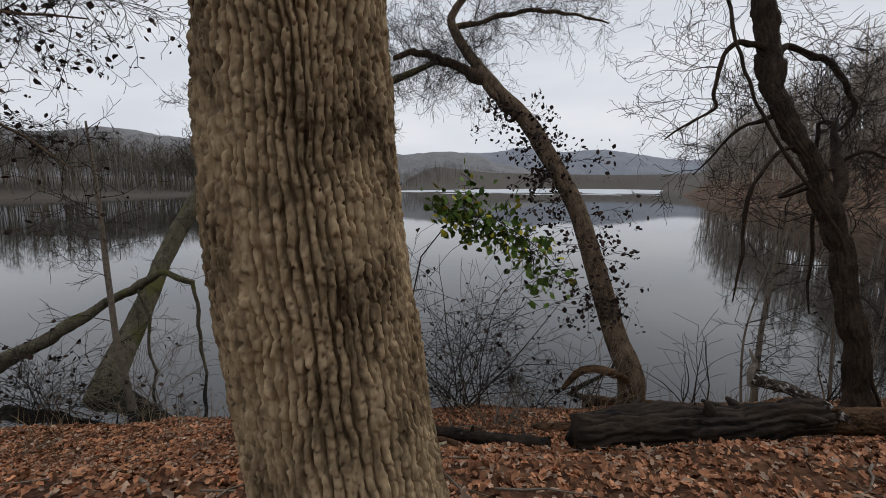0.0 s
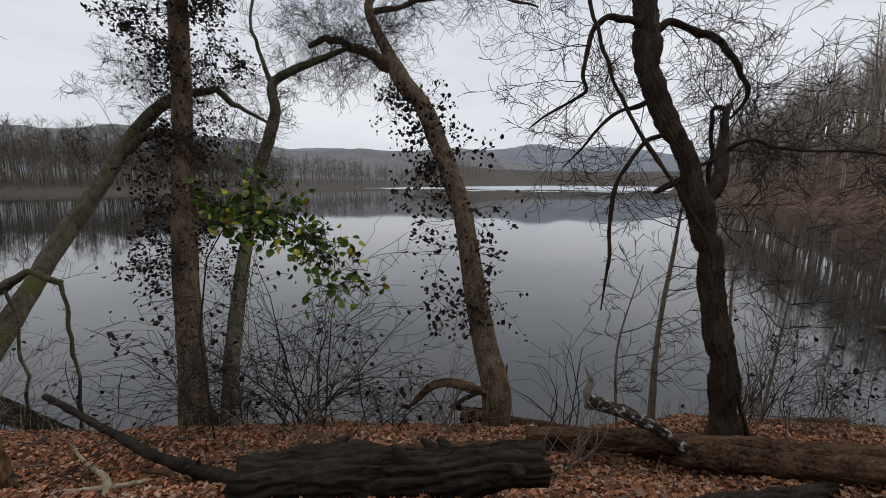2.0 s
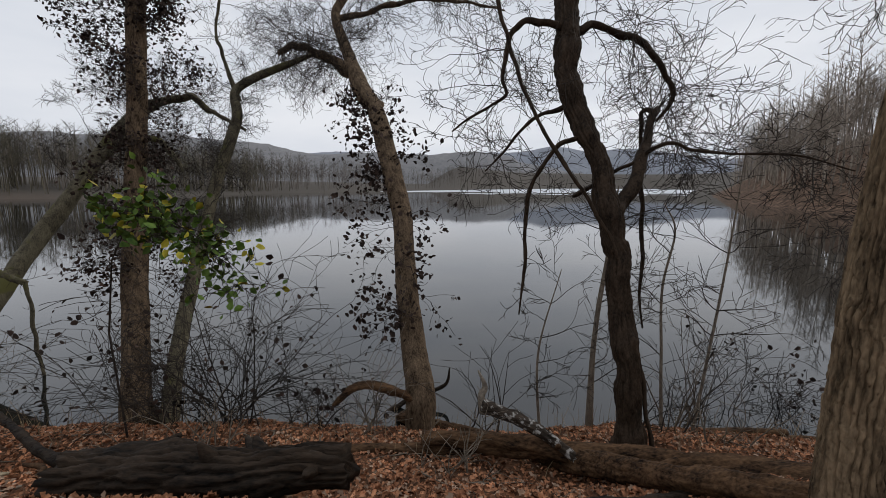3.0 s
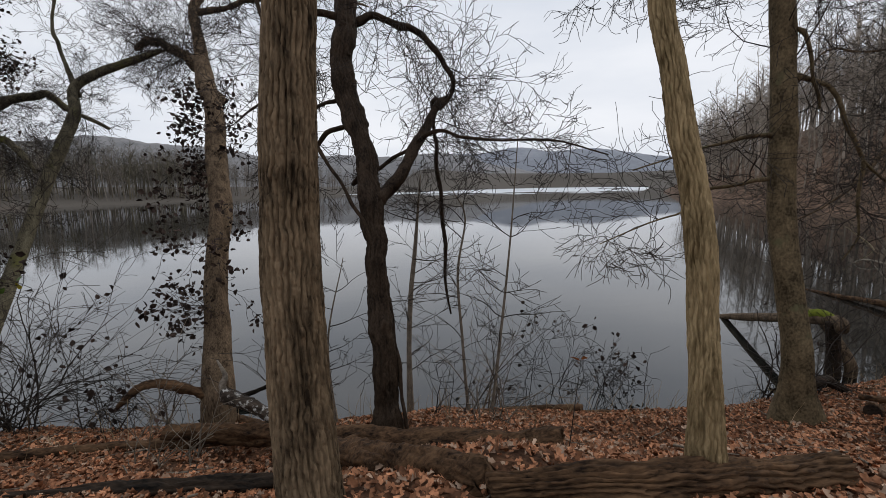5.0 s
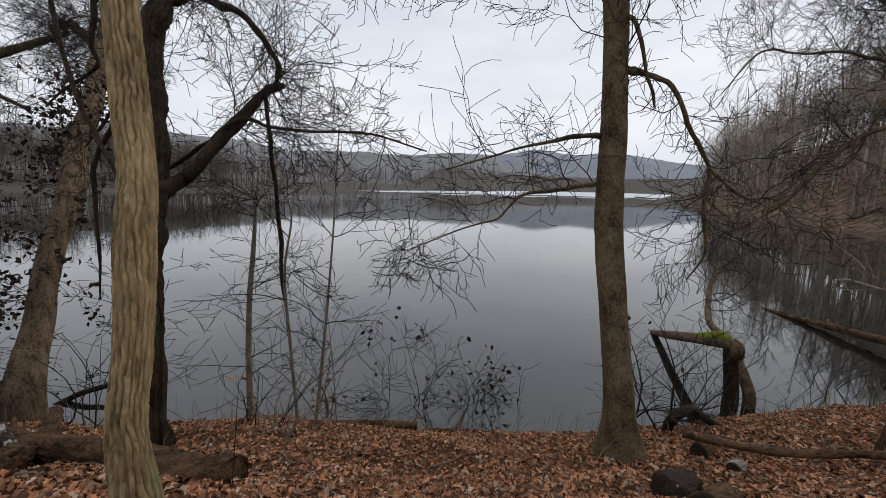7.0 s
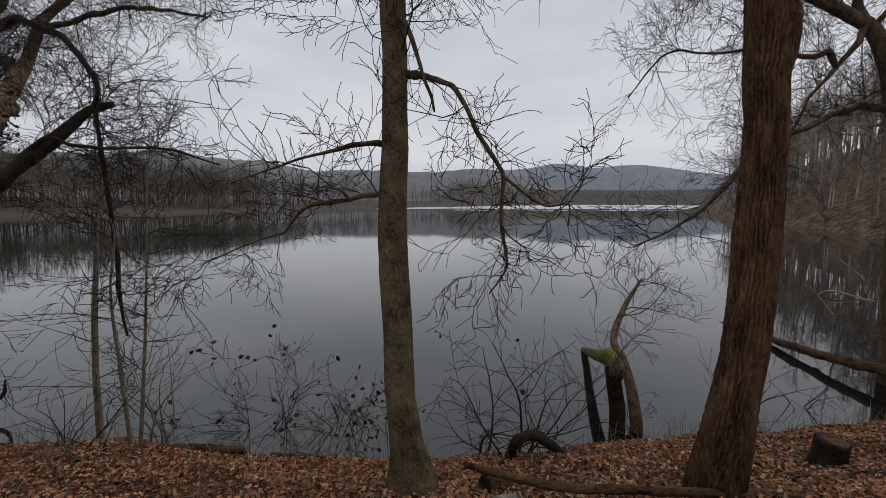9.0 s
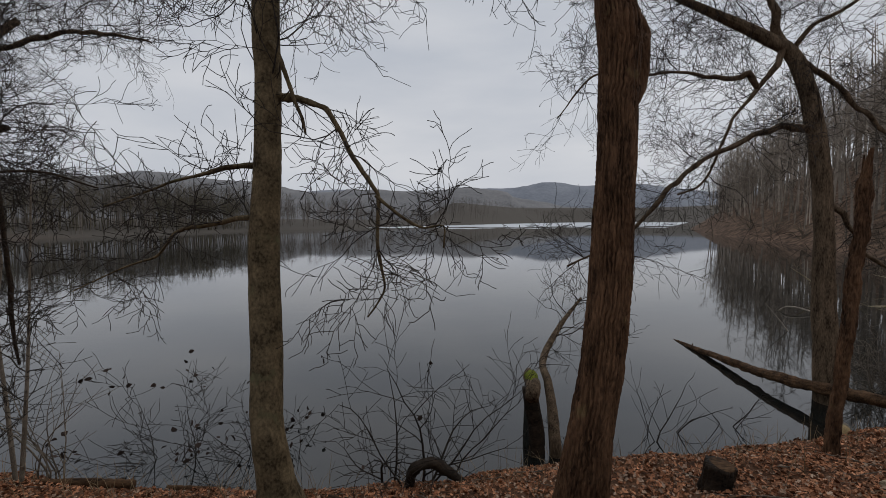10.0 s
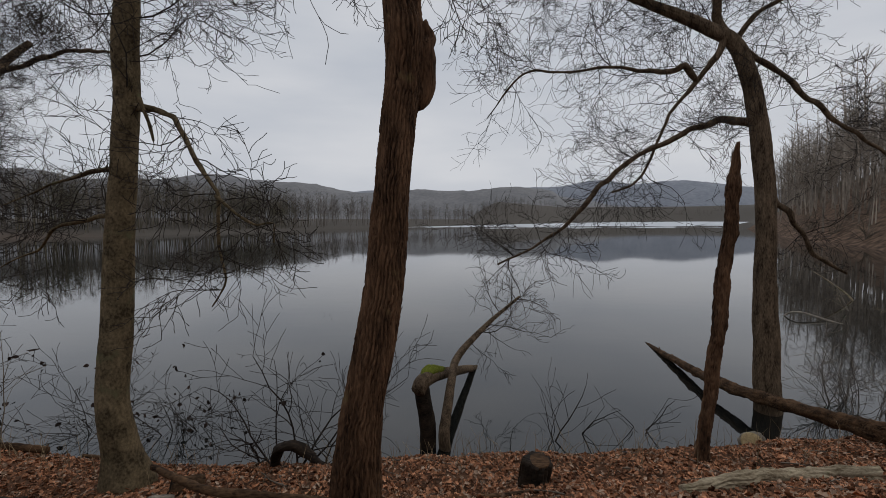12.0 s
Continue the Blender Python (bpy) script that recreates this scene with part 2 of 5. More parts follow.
def ridges(A, Sg, nu, w, h, seed):
    """Upright bark ridges parted by furrows and broken across into blocks, 0 in the furrows and about 1 on the ridges."""
    u = A / (2 * math.pi) * nu
    u = u + 1.1 * (soft(u * 0.25, Sg / (w * 5), seed, max(1, nu // 4)) - 0.5) + 0.5 * (soft(u, Sg / (w * 1.6), seed + 1, nu) - 0.5)
    col = np.floor(u)
    f = u - col
    edge = np.minimum(f, 1 - f) * 2
    fade = soft(col + (f > 0.5), Sg / (w * 7), seed + 2)
    groove = np.clip((edge - 0.13 + 0.55 * np.clip(fade - 0.75, 0, 1) * 3) / 0.28, 0, 1)
    groove = groove ** 0.8
    v = Sg / h * (0.8 + 0.5 * dice(col % nu, col * 0, seed + 3)) + 7 * dice(col % nu, col * 0 + 1, seed + 4) + 0.35 * (f - 0.5)
    fv = v - np.floor(v)
    cut = dice(col % nu, np.floor(v), seed + 5)
    crack = np.clip(np.minimum(fv, 1 - fv) / 0.06, 0, 1) * 0.52 + 0.48
    crack = np.where(cut > 0.2, crack, 1)
    lift = 0.8 + 0.35 * dice(col % nu, np.floor(v), seed + 6) + 0.25 * (soft(u * 3, Sg / (w * 0.4), seed + 7, nu * 3) - 0.5)
    return groove * crack * lift


def bark_tube(geo, pts, seg, step, bark=None, lump=0.05, seed=0, caps=True, rough=0.0, jag=0.0):
    """A swept limb with an uneven section; bark = (cell width, cell height, depth) cuts furrows into it."""
    q = spline(pts, step)
    n = len(q)
    c = q[:, :3]
    tan = np.gradient(c, axis=0)
    tan /= np.linalg.norm(tan, axis=1)[:, None] + 1e-9
    ref = np.array([1.0, 0.0, 0.0]) if abs(tan[0][0]) < 0.8 else np.array([0.0, 1.0, 0.0])
    us = np.empty((n, 3))
    for i in range(n):
        ref = ref - tan[i] * (ref @ tan[i])
        ref = ref / (np.linalg.norm(ref) + 1e-9)
        us[i] = ref
    ws = np.cross(tan, us)
    ang = np.linspace(0, 2 * math.pi, seg, endpoint=False)
    s = np.r_[0, np.cumsum(np.linalg.norm(np.diff(c, axis=0), axis=1))]
    A, Sg = np.meshgrid(ang, s)
    r = q[:, 3][:, None] * (1 + lump * (np.sin(2 * A + 1.7 * Sg + seed) + 0.6 * np.sin(3 * A - 2.9 * Sg + 2 * seed) + 0.5 * np.sin(A + 6.1 * Sg + seed * 3)))
    if bark:
        w, h, depth = bark
        nu = max(6, int(round(2 * math.pi * q[:, 3].mean() / w)))
        r = r + depth * (ridges(A, Sg, nu, w, h, seed) - 0.7)
    if rough:
        U = A / (2 * math.pi)
        m = q[:, 3].mean()
        r = r + rough * q[:, 3][:, None] * ((soft(U * 6, Sg / (m * 2.2), seed + 31, 6) - 0.5) * 1.2 + (soft(U * 14, Sg / (m * 0.9), seed + 32, 14) - 0.5) * 0.7 + (soft(U * 30, Sg / (m * 0.4), seed + 33, 30) - 0.5) * 0.35)
    c = np.repeat(c[:, None], seg, 1)
    if jag:
        U = ang / (2 * math.pi)
        for i, sign in ((0, -1), (n - 1, 1)):
            c[i] += tan[i] * (sign * jag * q[i, 3] * (soft(U * 9, U * 0, seed + 41, 9) * 1.3 + soft(U * 24, U * 0, seed + 42, 24) * 0.8 - 0.6))[:, None]
    P = c + r[..., None] * (np.cos(A)[..., None] * us[:, None] + np.sin(A)[..., None] * ws[:, None])
    faces = []
    for i in range(n - 1):
        for j in range(seg):
            k = (j + 1) % seg
            faces.append((i * seg + j, i * seg + k, (i + 1) * seg + k, (i + 1) * seg + j))
    if caps:
        faces.append(tuple(range(seg))[::-1])
        faces.append(tuple((n - 1) * seg + j for j in range(seg)))
    geo.add(P.reshape(-1, 3).tolist(), faces)


def thin_tube(geo, pts, seg=3):
    """A cheap twig: rings of a few corners through points (x, y, z, r)."""
    k = len(geo.v)
    n = len(pts)
    for i, (x, y, z, r) in enumerate(pts):
        a, b = pts[max(i - 1, 0)], pts[min(i + 1, n - 1)]
        t = Vector((b[0] - a[0], b[1] - a[1], b[2] - a[2])).normalized()
        u = t.cross(Vector((0.31, 0.9, 0.29))).normalized()
        w = t.cross(u)
        for j in range(seg):
            ca, sa = math.cos(2 * math.pi * j / seg) * r, math.sin(2 * math.pi * j / seg) * r
            geo.v.append((x + u.x * ca + w.x * sa, y + u.y * ca + w.y * sa, z + u.z * ca + w.z * sa))
    for i in range(n - 1):
        for j in range(seg):
            m = (j + 1) % seg
            geo.f.append((k + i * seg + j, k + i * seg + m, k + (i + 1) * seg + m, k + (i + 1) * seg + j))


def grow(geo, rng, at, way, length, r, level, droop=0.0, tips=None, fork=4, wander=0.42):
    """A bare branch that wanders, tapers and forks into finer twigs."""
    n = 8 if level > 1 else 6 if level else 4
    bend = Vector((rng.gauss(0, 0.09), rng.gauss(0, 0.09), rng.gauss(0.03, 0.09)))
    p, d = Vector(at), Vector(way).normalized()
    pts = [(p.x, p.y, p.z, r)]
    step = length / n
    for i in range(1, n + 1):
        if rng.random() < 0.2:
            bend = -bend
        d = (d + bend + Vector((rng.gauss(0, wander), rng.gauss(0, wander), rng.gauss(0, wander) - droop)) * 0.5).normalized()
        p = p + d * step
        rr = max(r * (1 - 0.75 * i / n), 0.0038)
        pts.append((p.x, p.y, p.z, rr))
        if level and i > 0:
            for _ in range(1 if rng.random() < 0.24 * fork else 0):
                side = Vector((rng.gauss(0, 1), rng.gauss(0, 1), rng.gauss(0, 0.8)))
                side = (side - d * side.dot(d)).normalized()
                grow(geo, rng, p, d * 0.8 + side * rng.uniform(0.6, 1.1), length * rng.uniform(0.4, 0.7) * (1.15 - 0.5 * i / n), max(rr * 0.68, 0.0042), level - 1, droop, tips, fork, wander)
    thin_tube(geo, pts, 4 if r > 0.016 else 3)
    if tips is not None:
        tips.append(p)
    return p


def leaf(geo, rng, at, size, flat=False):
    """A small curled pointed leaf of six faces."""
    ax = Vector((rng.gauss(0, 1), rng.gauss(0, 1), rng.gauss(0, 0.2 if flat else 1))).normalized()
    up = Vector((rng.gauss(0, 0.4), rng.gauss(0, 0.4), 1.0)) if flat else Vector((rng.gauss(0, 1), rng.gauss(0, 1), rng.gauss(0, 1)))
    sd = ax.cross(up).normalized()
    nm = sd.cross(ax)
    w, c = size * rng.uniform(0.28, 0.42), size * rng.uniform(-0.2, 0.25)
    a = Vector(at)
    P = [a, a + ax * size * 0.35 + sd * w + nm * c, a + ax * size * 0.35, a + ax * size * 0.35 - sd * w + nm * c,
         a + ax * size * 0.75 + sd * w * 0.7 + nm * c, a + ax * size * 0.72 + nm * c * 0.2, a + ax * size * 0.75 - sd * w * 0.7 + nm * c, a + ax * size]
    geo.add([tuple(q) for q in P], [(0, 2, 1), (0, 3, 2), (1, 2, 5, 4), (2, 3, 6, 5), (4, 5, 7), (5, 6, 7)])


# ---- the lie of the land ----
def path_y(x):
    return np.interp(x, (-6, 2, 5, 6, 7.7, 9.7, 11, 14, 17, 20, 26), (2.6, 2.5, 2.2, 2.0, 2.35, 1.95, 1.8, 2.0, 2.4, 2.7, 3.6))


BANK_D = (-60, -8, -1.5, 0.0, 1.0, 2.0, 2.8, 3.4, 4.2, 5.0, 5.8, 6.5, 7.4, 12, 60)
BANK_Z = (9, 0.9, 0.10, -0.10, -0.20, -0.42, -0.90, -1.28, -1.65, -1.87, -2.22, -2.63, -3.1, -4.2, -5)
FAR_TURN, FAR_HUB = radians(-6.5), (8.0, 2.0)


def turned(x, y):
    """The far shore's own axes laid into the world."""
    c, s = math.cos(FAR_TURN), math.sin(FAR_TURN)
    return FAR_HUB[0] + (x - FAR_HUB[0]) * c - (y - FAR_HUB[1]) * s, FAR_HUB[1] + (x - FAR_HUB[0]) * s + (y - FAR_HUB[1]) * c


SHORE = [(-400, -20), (-130, 5), (-40, 9.0), (0, 8.6), (18, 9.3), (26, 11.6)] + [turned(x, y) for x, y in (
    (34, 20), (48, 34), (60, 60), (80, 120), (112, 196), (190, 330), (420, 800),
    (480, 1150), (250, 1080), (60, 640), (-45, 330), (-85, 200), (-95, 110), (-160, 60), (-420, 60))]


def lake_distance(x, y):
    """Metres from the lake's edge, negative on the water."""
    best = np.full(x.shape, 1e9)
    inside = np.zeros(x.shape, bool)
    for i in range(len(SHORE)):
        (ax, ay), (bx, by) = SHORE[i], SHORE[(i + 1) % len(SHORE)]
        t = np.clip(((x - ax) * (bx - ax) + (y - ay) * (by - ay)) / ((bx - ax) ** 2 + (by - ay) ** 2), 0, 1)
        best = np.minimum(best, np.hypot(x - ax - t * (bx - ax), y - ay - t * (by - ay)))
        cross = ((ay > y) != (by > y)) & (x < (bx - ax) * (y - ay) / (by - ay + 1e-12) + ax)
        inside ^= cross
    return np.where(inside, -best, best)


def land_z(x, y):
    x, y = np.asarray(x, float), np.asarray(y, float)
    d = y - path_y(x)
    bank = np.interp(d, BANK_D, BANK_Z) - 0.17 * np.clip((x - 6) / 8, 0, 1)
    far = lake_distance(x, y)
    right = np.clip((x - 20) / 60, 0, 1)
    rise = np.where(far > 0, 0.3 + far * (0.10 + 0.62 * right), far * 0.25)
    cap = 9 + 37 * right
    rise = np.where(rise > 0, cap * (1 - np.exp(-rise / cap)), np.maximum(rise, -2.5))
    other = WATER + rise
    near = np.clip((34 - np.abs(x - 6)) / 12, 0, 1) * np.clip((13 - d) / 3, 0, 1)
    return bank * near + other * (1 - near)


def bumpy_z(x, y):
    return land_z(x, y) + 0.05 * np.sin(x * 2.1 + np.sin(y * 1.7)) * np.sin(y * 2.6 + x * 0.8) + 0.025 * np.sin(x * 5.3 + y * 1.1) * np.sin(y * 6.1)


def ground_at(x, y):
    return float(bumpy_z(np.array([x]), np.array([y]))[0])


def axis(lo, hi, fine, far_lo, far_hi):
    mid = np.arange(lo, hi, fine)
    up, dn = [hi], [lo]
    s = fine
    while up[-1] < far_hi:
        s *= 1.09
        up.append(up[-1] + s)
    s = fine
    while dn[-1] > far_lo:
        s *= 1.09
        dn.append(dn[-1] - s)
    return np.r_[dn[:0:-1], mid, up]


gx, gy = axis(-8, 26, 0.14, -3500, 3500), axis(0.5, 13, 0.12, -600, 3500)
GX, GY = np.meshgrid(gx, gy)
GZ = bumpy_z(GX, GY)
ground_geo = Geo()
ground_geo.v = np.stack([GX, GY, GZ], -1).reshape(-1, 3).tolist()
_w = len(gx)
ground_geo.f = [(i * _w + j, i * _w + j + 1, (i + 1) * _w + j + 1, (i + 1) * _w + j) for i in range(len(gy) - 1) for j in range(_w - 1)]
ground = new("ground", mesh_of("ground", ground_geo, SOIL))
tagged(ground, "sloping lake bank of dark soil under brown leaf litter", "ground", kind="structure")

water_geo = Geo()
water_geo.add([(-500, 0, WATER), (600, 0, WATER), (600, 1200, WATER), (-500, 1200, WATER)], [(0, 1, 2, 3)])
tagged(new("water", mesh_of("water", water_geo, water_mat, False)), "calm grey lake water mirroring the overcast sky and hills", "water", kind="structure")

# thin ice far out on the lake
ice_geo = Geo()
for y0, y1, xa, xb, seed in ((285, 1100, -0.25, 0.52, 1), (232, 246, -0.02, 0.50, 2)):
    pts = []
    for i in range(41):
        x = (xa + (xb - xa) * i / 40) * y0
        pts.append((x, y0 * (1 + 0.05 * math.sin(i * 0.5 + seed) + 0.03 * math.sin(i * 1.7)), WATER + 0.03))
    back = [((xa + (xb - xa) * i / 40) * y1, y1, WATER + 0.03) for i in range(41)]
    pts, back = [(*turned(x, y), z) for x, y, z in pts], [(*turned(x, y), z) for x, y, z in back]
    ice_geo.add(pts + back, [(i, i + 1, 42 + i, 41 + i) for i in range(40)])
tagged(new("ice", mesh_of("ice", ice_geo, ICE, False)), "pale thin sheet of ice on the far lake", "ice", kind="structure")


# ---- hills behind the lake ----
def ridge(name, mat, label, y0, xs, top, depth, seed):
    g = Geo()
    n, rows = 160, 14
    for i in range(n):
        x = xs[0] + (xs[1] - xs[0]) * i / (n - 1)
        for j in range(rows):
            u = j / (rows - 1)
            h = 1.09 * top(x) * math.sin(min(u * 1.15, 1) * math.pi / 2) + (4.5 * noise.noise((x * 0.02, u * 9, seed)) + 2.5 * noise.noise((x * 0.09, u * 20, seed))) * (u > 0.1)
            g.v.append((x, y0 + depth * u, WATER + h))
    for i in range(n - 1):
        for j in range(rows - 1):
            g.f.append((i * rows + j, (i + 1) * rows + j, (i + 1) * rows + j + 1, i * rows + j + 1))
    ob = new(name, mesh_of(name, g, mat))
    ob.rotation_euler.z = radians(-4.3)
    tagged(ob, label, "hill", kind="structure")


def knoll(x):
    return 135 + 42 * math.exp(-((x - 470) / 130) ** 2) + 10 * math.sin(x * 0.009) + 22 * math.exp(-((x - 760) / 190) ** 2)


def long_ridge(x):
    return 92 - 0.055 * x + 14 * math.sin(x * 0.006 + 1) + 6 * math.sin(x * 0.017) if x < 200 else max(10, 92 - 0.055 * x - (x - 200) * 0.12)


# both backdrops carry their haze in the material colour
ridge("backdrop_knoll", HILL_FAR, "wooded knoll beyond the lake, tinted blue grey for haze", 1650, (-900, 2300), knoll, 400, 3)
ridge("backdrop_ridge", HILL_MID, "long wooded ridge behind the far shore, greyed for haze", 1150, (-2200, 520), long_ridge, 330, 7)


def far_tree(g, rng, x, y, z, h):
    """A bare far-off tree: trunk and a fan of upswept boughs."""
    lean = rng.uniform(-0.14, 0.14) * h
    sway, girth = rng.uniform(-0.02, 0.02) * h, rng.uniform(0.005, 0.0095)
    thin_tube(g, [(x, y, z - 0.5, girth * h), (x + lean * 0.3 + sway, y, z + h * 0.35, girth * 0.8 * h), (x + lean * 0.7 - sway, y, z + h * 0.7, girth * 0.5 * h), (x + lean, y, z + h, 0.001 * h)])
    for _ in range(17):
        a, t = rng.uniform(0, 6.283), rng.uniform(0.3, 0.97)
        l = h * rng.uniform(0.10, 0.26) * (1.3 - t)
        bx, bz = x + lean * t, z + h * t
        ex, ey, ez = bx + math.cos(a) * l, y + math.sin(a) * l, bz + l * rng.uniform(0.35, 1.1)
        mx_, my_, mz_ = (bx + ex) / 2 + rng.gauss(0, 0.08) * l, (y + ey) / 2, (bz + ez) / 2 - 0.08 * l
        thin_tube(g, [(bx, y, bz, 0.0028 * h), (mx_, my_, mz_, 0.002 * h), (ex, ey, ez, 0.0010 * h)])
        for _k in range(9):
            t2 = rng.uniform(0.3, 1)
            a2 = a + rng.gauss(0, 1.3)
            l2 = l * rng.uniform(0.35, 0.75)
            px, py, pz = bx + (ex - bx) * t2, y + (ey - y) * t2, bz + (ez - bz) * t2
            qx, qy, qz = px + math.cos(a2) * l2, py + math.sin(a2) * l2, pz + l2 * rng.uniform(-0.1, 1.1)
            k = len(g.v)
            w = 0.0012 * h
            g.v.extend([(px - w, py, pz), (px + w, py, pz), (qx, qy, qz)])
            g.f.append((k, k + 1, k + 2))


def woods(name, mat, label, count, seed, place, hs):
    rng = random.Random(seed)
    g = Geo()
    made = 0
    while made < count:
        x, y = turned(*place(rng))
        far = float(lake_distance(np.array([x]), np.array([y]))[0])
        if far < 1.5:
            continue
        far_tree(g, rng, x, y, ground_at(x, y), 1.09 * rng.uniform(*hs) * (0.55 if far < 5 else 1))
        made += 1
    tagged(new(name, mesh_of(name, g, mat, False)), label, "woods", kind="stuff")


def on_right(rng):
    t = rng.random() ** 1.3
    sx, sy = 42 + 85 * t, 26 + 185 * t
    o = rng.random() ** 1.2 * 75 + 1
    return sx + o * 0.9, sy - o * 0.35 + rng.uniform(-6, 6)


def on_left(rng):
    t = rng.random()
    i = rng.choice((0, 1, 2, 3))
    (ax, ay), (bx, by) = ((-160, 60), (-95, 110), (-85, 200), (-45, 330))[i], ((-95, 110), (-85, 200), (-45, 330), (60, 640))[i]
    return ax + (bx - ax) * t - rng.random() * 60, ay + (by - ay) * t + rng.uniform(-5, 45)


def on_far(rng):
    t = rng.random()
    return -20 + 560 * t + rng.uniform(-20, 20), 660 + 460 * min(1, t * 1.8) + rng.random() * 70


woods("hillside_woods", WOODS_RIGHT, "bare grey brown trees covering the steep hillside", 850, 11, on_right, (14, 26))
def on_corner(rng):
    t = rng.random()
    return 84 + 110 * t + rng.random() * 26 + 1.5, 130 + 205 * t - rng.random() * 14


woods("corner_woods", WOODS_RIGHT, "small bare trees on the wooded point of shore", 260, 14, on_corner, (8, 15))
woods("shore_woods", WOODS_FAR, "bare brown trees along the lake shore", 950, 12, on_left, (9, 19))
def on_cove(rng):
    t = rng.random()
    return -112 + 26 * t - rng.random() * 40, 92 + 110 * t + rng.uniform(-4, 22)


woods("left_shore_woods", WOODS_LEFT, "dark brown bare woods on the near shore", 420, 15, on_cove, (11, 19))
woods("far_shore_woods", WOODS_FAR, "low belt of bare trees on the far shore", 320, 13, on_far, (9, 15))


# ---- trees of the bank ----
def lines(pts):
    """Points from the thick end to the thin one."""
    return list(pts) if pts[0][3] >= pts[-1][3] else list(pts)[::-1]


def sprout(geo, rng, pts, count, length, r, level=2, droop=0.0, tips=None, fork=3, lift=0.25, start=0.15, wander=0.42):
    """Side branches along a limb, thicker ones nearer its base."""
    q = spline(lines(pts), 0.12)
    n = len(q)
    for _ in range(count):
        i = min(n - 2, int(n * (start + (1 - start) * rng.random())))
        t = Vector(q[i + 1][:3] - q[i][:3]).normalized()
        side = Vector((rng.gauss(0, 1), rng.gauss(0, 0.8), rng.gauss(lift, 0.7)))
        side = (side - t * side.dot(t)).normalized()
        s = rng.uniform(0.55, 1.15)
        grow(geo, rng, q[i][:3], t * rng.uniform(0.2, 0.7) + side, length * s, min(r * s, max(q[i][3] * 0.7, 0.004)), level, droop, tips, fork, wander)


def gnarl(pts, seed, amount=0.35):
    """The same line with small kinks in it."""
    rng = random.Random(seed)
    q = spline(pts, 0.22)
    out = [tuple(q[0])]
    for x, y, z, r in q[1:-1]:
        k = amount * min(r, 0.06)
        out.append((x + rng.gauss(0, k), y + rng.gauss(0, k), z + rng.gauss(0, k), r * rng.uniform(0.9, 1.15)))
    return out + [tuple(q[-1])]


def leaves_on(geo, rng, tips, per, size, spread):
    for p in tips:
        for _ in range(per):
            leaf(geo, rng, (p.x + rng.gauss(0, spread), p.y + rng.gauss(0, spread), p.z + rng.gauss(0, spread)), size * rng.uniform(0.6, 1.3))


def tree(name, label, trunk, limbs, mat, seg, step, bark, seed, crown=(), twig_mat=None, lump=0.05, category="tree", group="", kink=0.0):
    """A tree: trunk down into the soil, limbs as parts of their own, and sprouting twigs. crown rows: (limb index or -1 for the trunk, count, length, radius, level, droop, start)."""
    trunk = lines(trunk)
    x, y, z, r = trunk[0]
    g = ground_at(x, y)
    if z > g - 0.12:
        trunk = [(x, y, g - 0.2, r * 1.12)] + trunk
    top = thing(name, (x, y, g), label, category, group)
    geo = Geo()
    bark_tube(geo, gnarl(trunk, seed, kink) if kink else trunk, seg, step, bark, lump, seed, rough=0.3 if kink else 0.05)
    part("trunk", geo, mat, top)
    joints = spline(trunk, 0.08)
    for i, lb in enumerate(limbs):
        lb = lines(lb)
        gap = np.linalg.norm(joints[:, :3] - np.array(lb[0][:3]), axis=1)
        k = int(gap.argmin())
        if 0.04 < gap[k] < 1.6:
            lb = [(*joints[k][:3], min(lb[0][3] * 1.25, joints[k][3]))] + lb
        limbs[i] = lb
        joints = np.vstack([joints, spline(lb, 0.08)])
        geo = Geo()
        bark_tube(geo, gnarl(lb, seed + i, 0.4), 14, 0.05, (0.05, 0.12, min(0.012, lb[0][3] * 0.15)), 0.10, seed + i, rough=0.22)
        part("limb", geo, mat, top)
    rng = random.Random(seed)
    tips = []
    if crown:
        geo = Geo()
        for k, count, length, r, level, droop, start in crown:
            sprout(geo, rng, trunk if k < 0 else limbs[k], count, length, r, level, droop, tips, 3, 0.2, start)
        part("twig_growth", geo, twig_mat or TWIG, top, "fine bare twigs", kind="stuff")
    return top, tips, rng


# a huge trunk with deep ridged bark beside the path
tree("big_tree", "massive trunk with deeply ridged tan bark beside path", [(0.36, 3.62, 2.52, 0.272), (0.36, 3.61, 2.32, 0.280), (0.35, 3.60, 1.98, 0.293), (0.35, 3.60, 1.62, 0.309), (0.38, 3.58, 1.14, 0.326), (0.45, 3.56, 0.59, 0.335), (0.51, 3.55, 0.17, 0.348), (0.53, 3.54, -0.14, 0.394)],
     [[(0.36, 3.61, 2.44, 0.307), (0.33, 3.67, 4.11, 0.270), (0.44, 3.73, 6.50, 0.204), (0.28, 3.88, 8.88, 0.073)]], BARK_BIG, 420, 0.008, (0.031, 0.052, 0.042), 4, lump=0.012)

ltree, tips, rng = tree("vine_clad_tree", "straight grey trunk hung with withered dark ivy leaves", [(-1.43, 12.69, 9.81, 0.131), (-1.29, 12.21, 7.42, 0.150), (-1.16, 11.65, 5.04, 0.176), (-0.94, 11.02, 2.75, 0.161), (-0.78, 10.39, 0.59, 0.193), (-0.55, 9.83, -0.90, 0.199), (-0.26, 9.21, -2.22, 0.234), (-0.18, 9.12, -2.57, 0.283)],
     [], BARK_GREY, 56, 0.03, (0.05, 0.16, 0.02), 21,
    [(-1, 90, 0.83, 0.0083, 2, 0.02, 0.2), (-1, 24, 1.50, 0.0120, 3, 0.0, 0.45)])
geo = Geo()
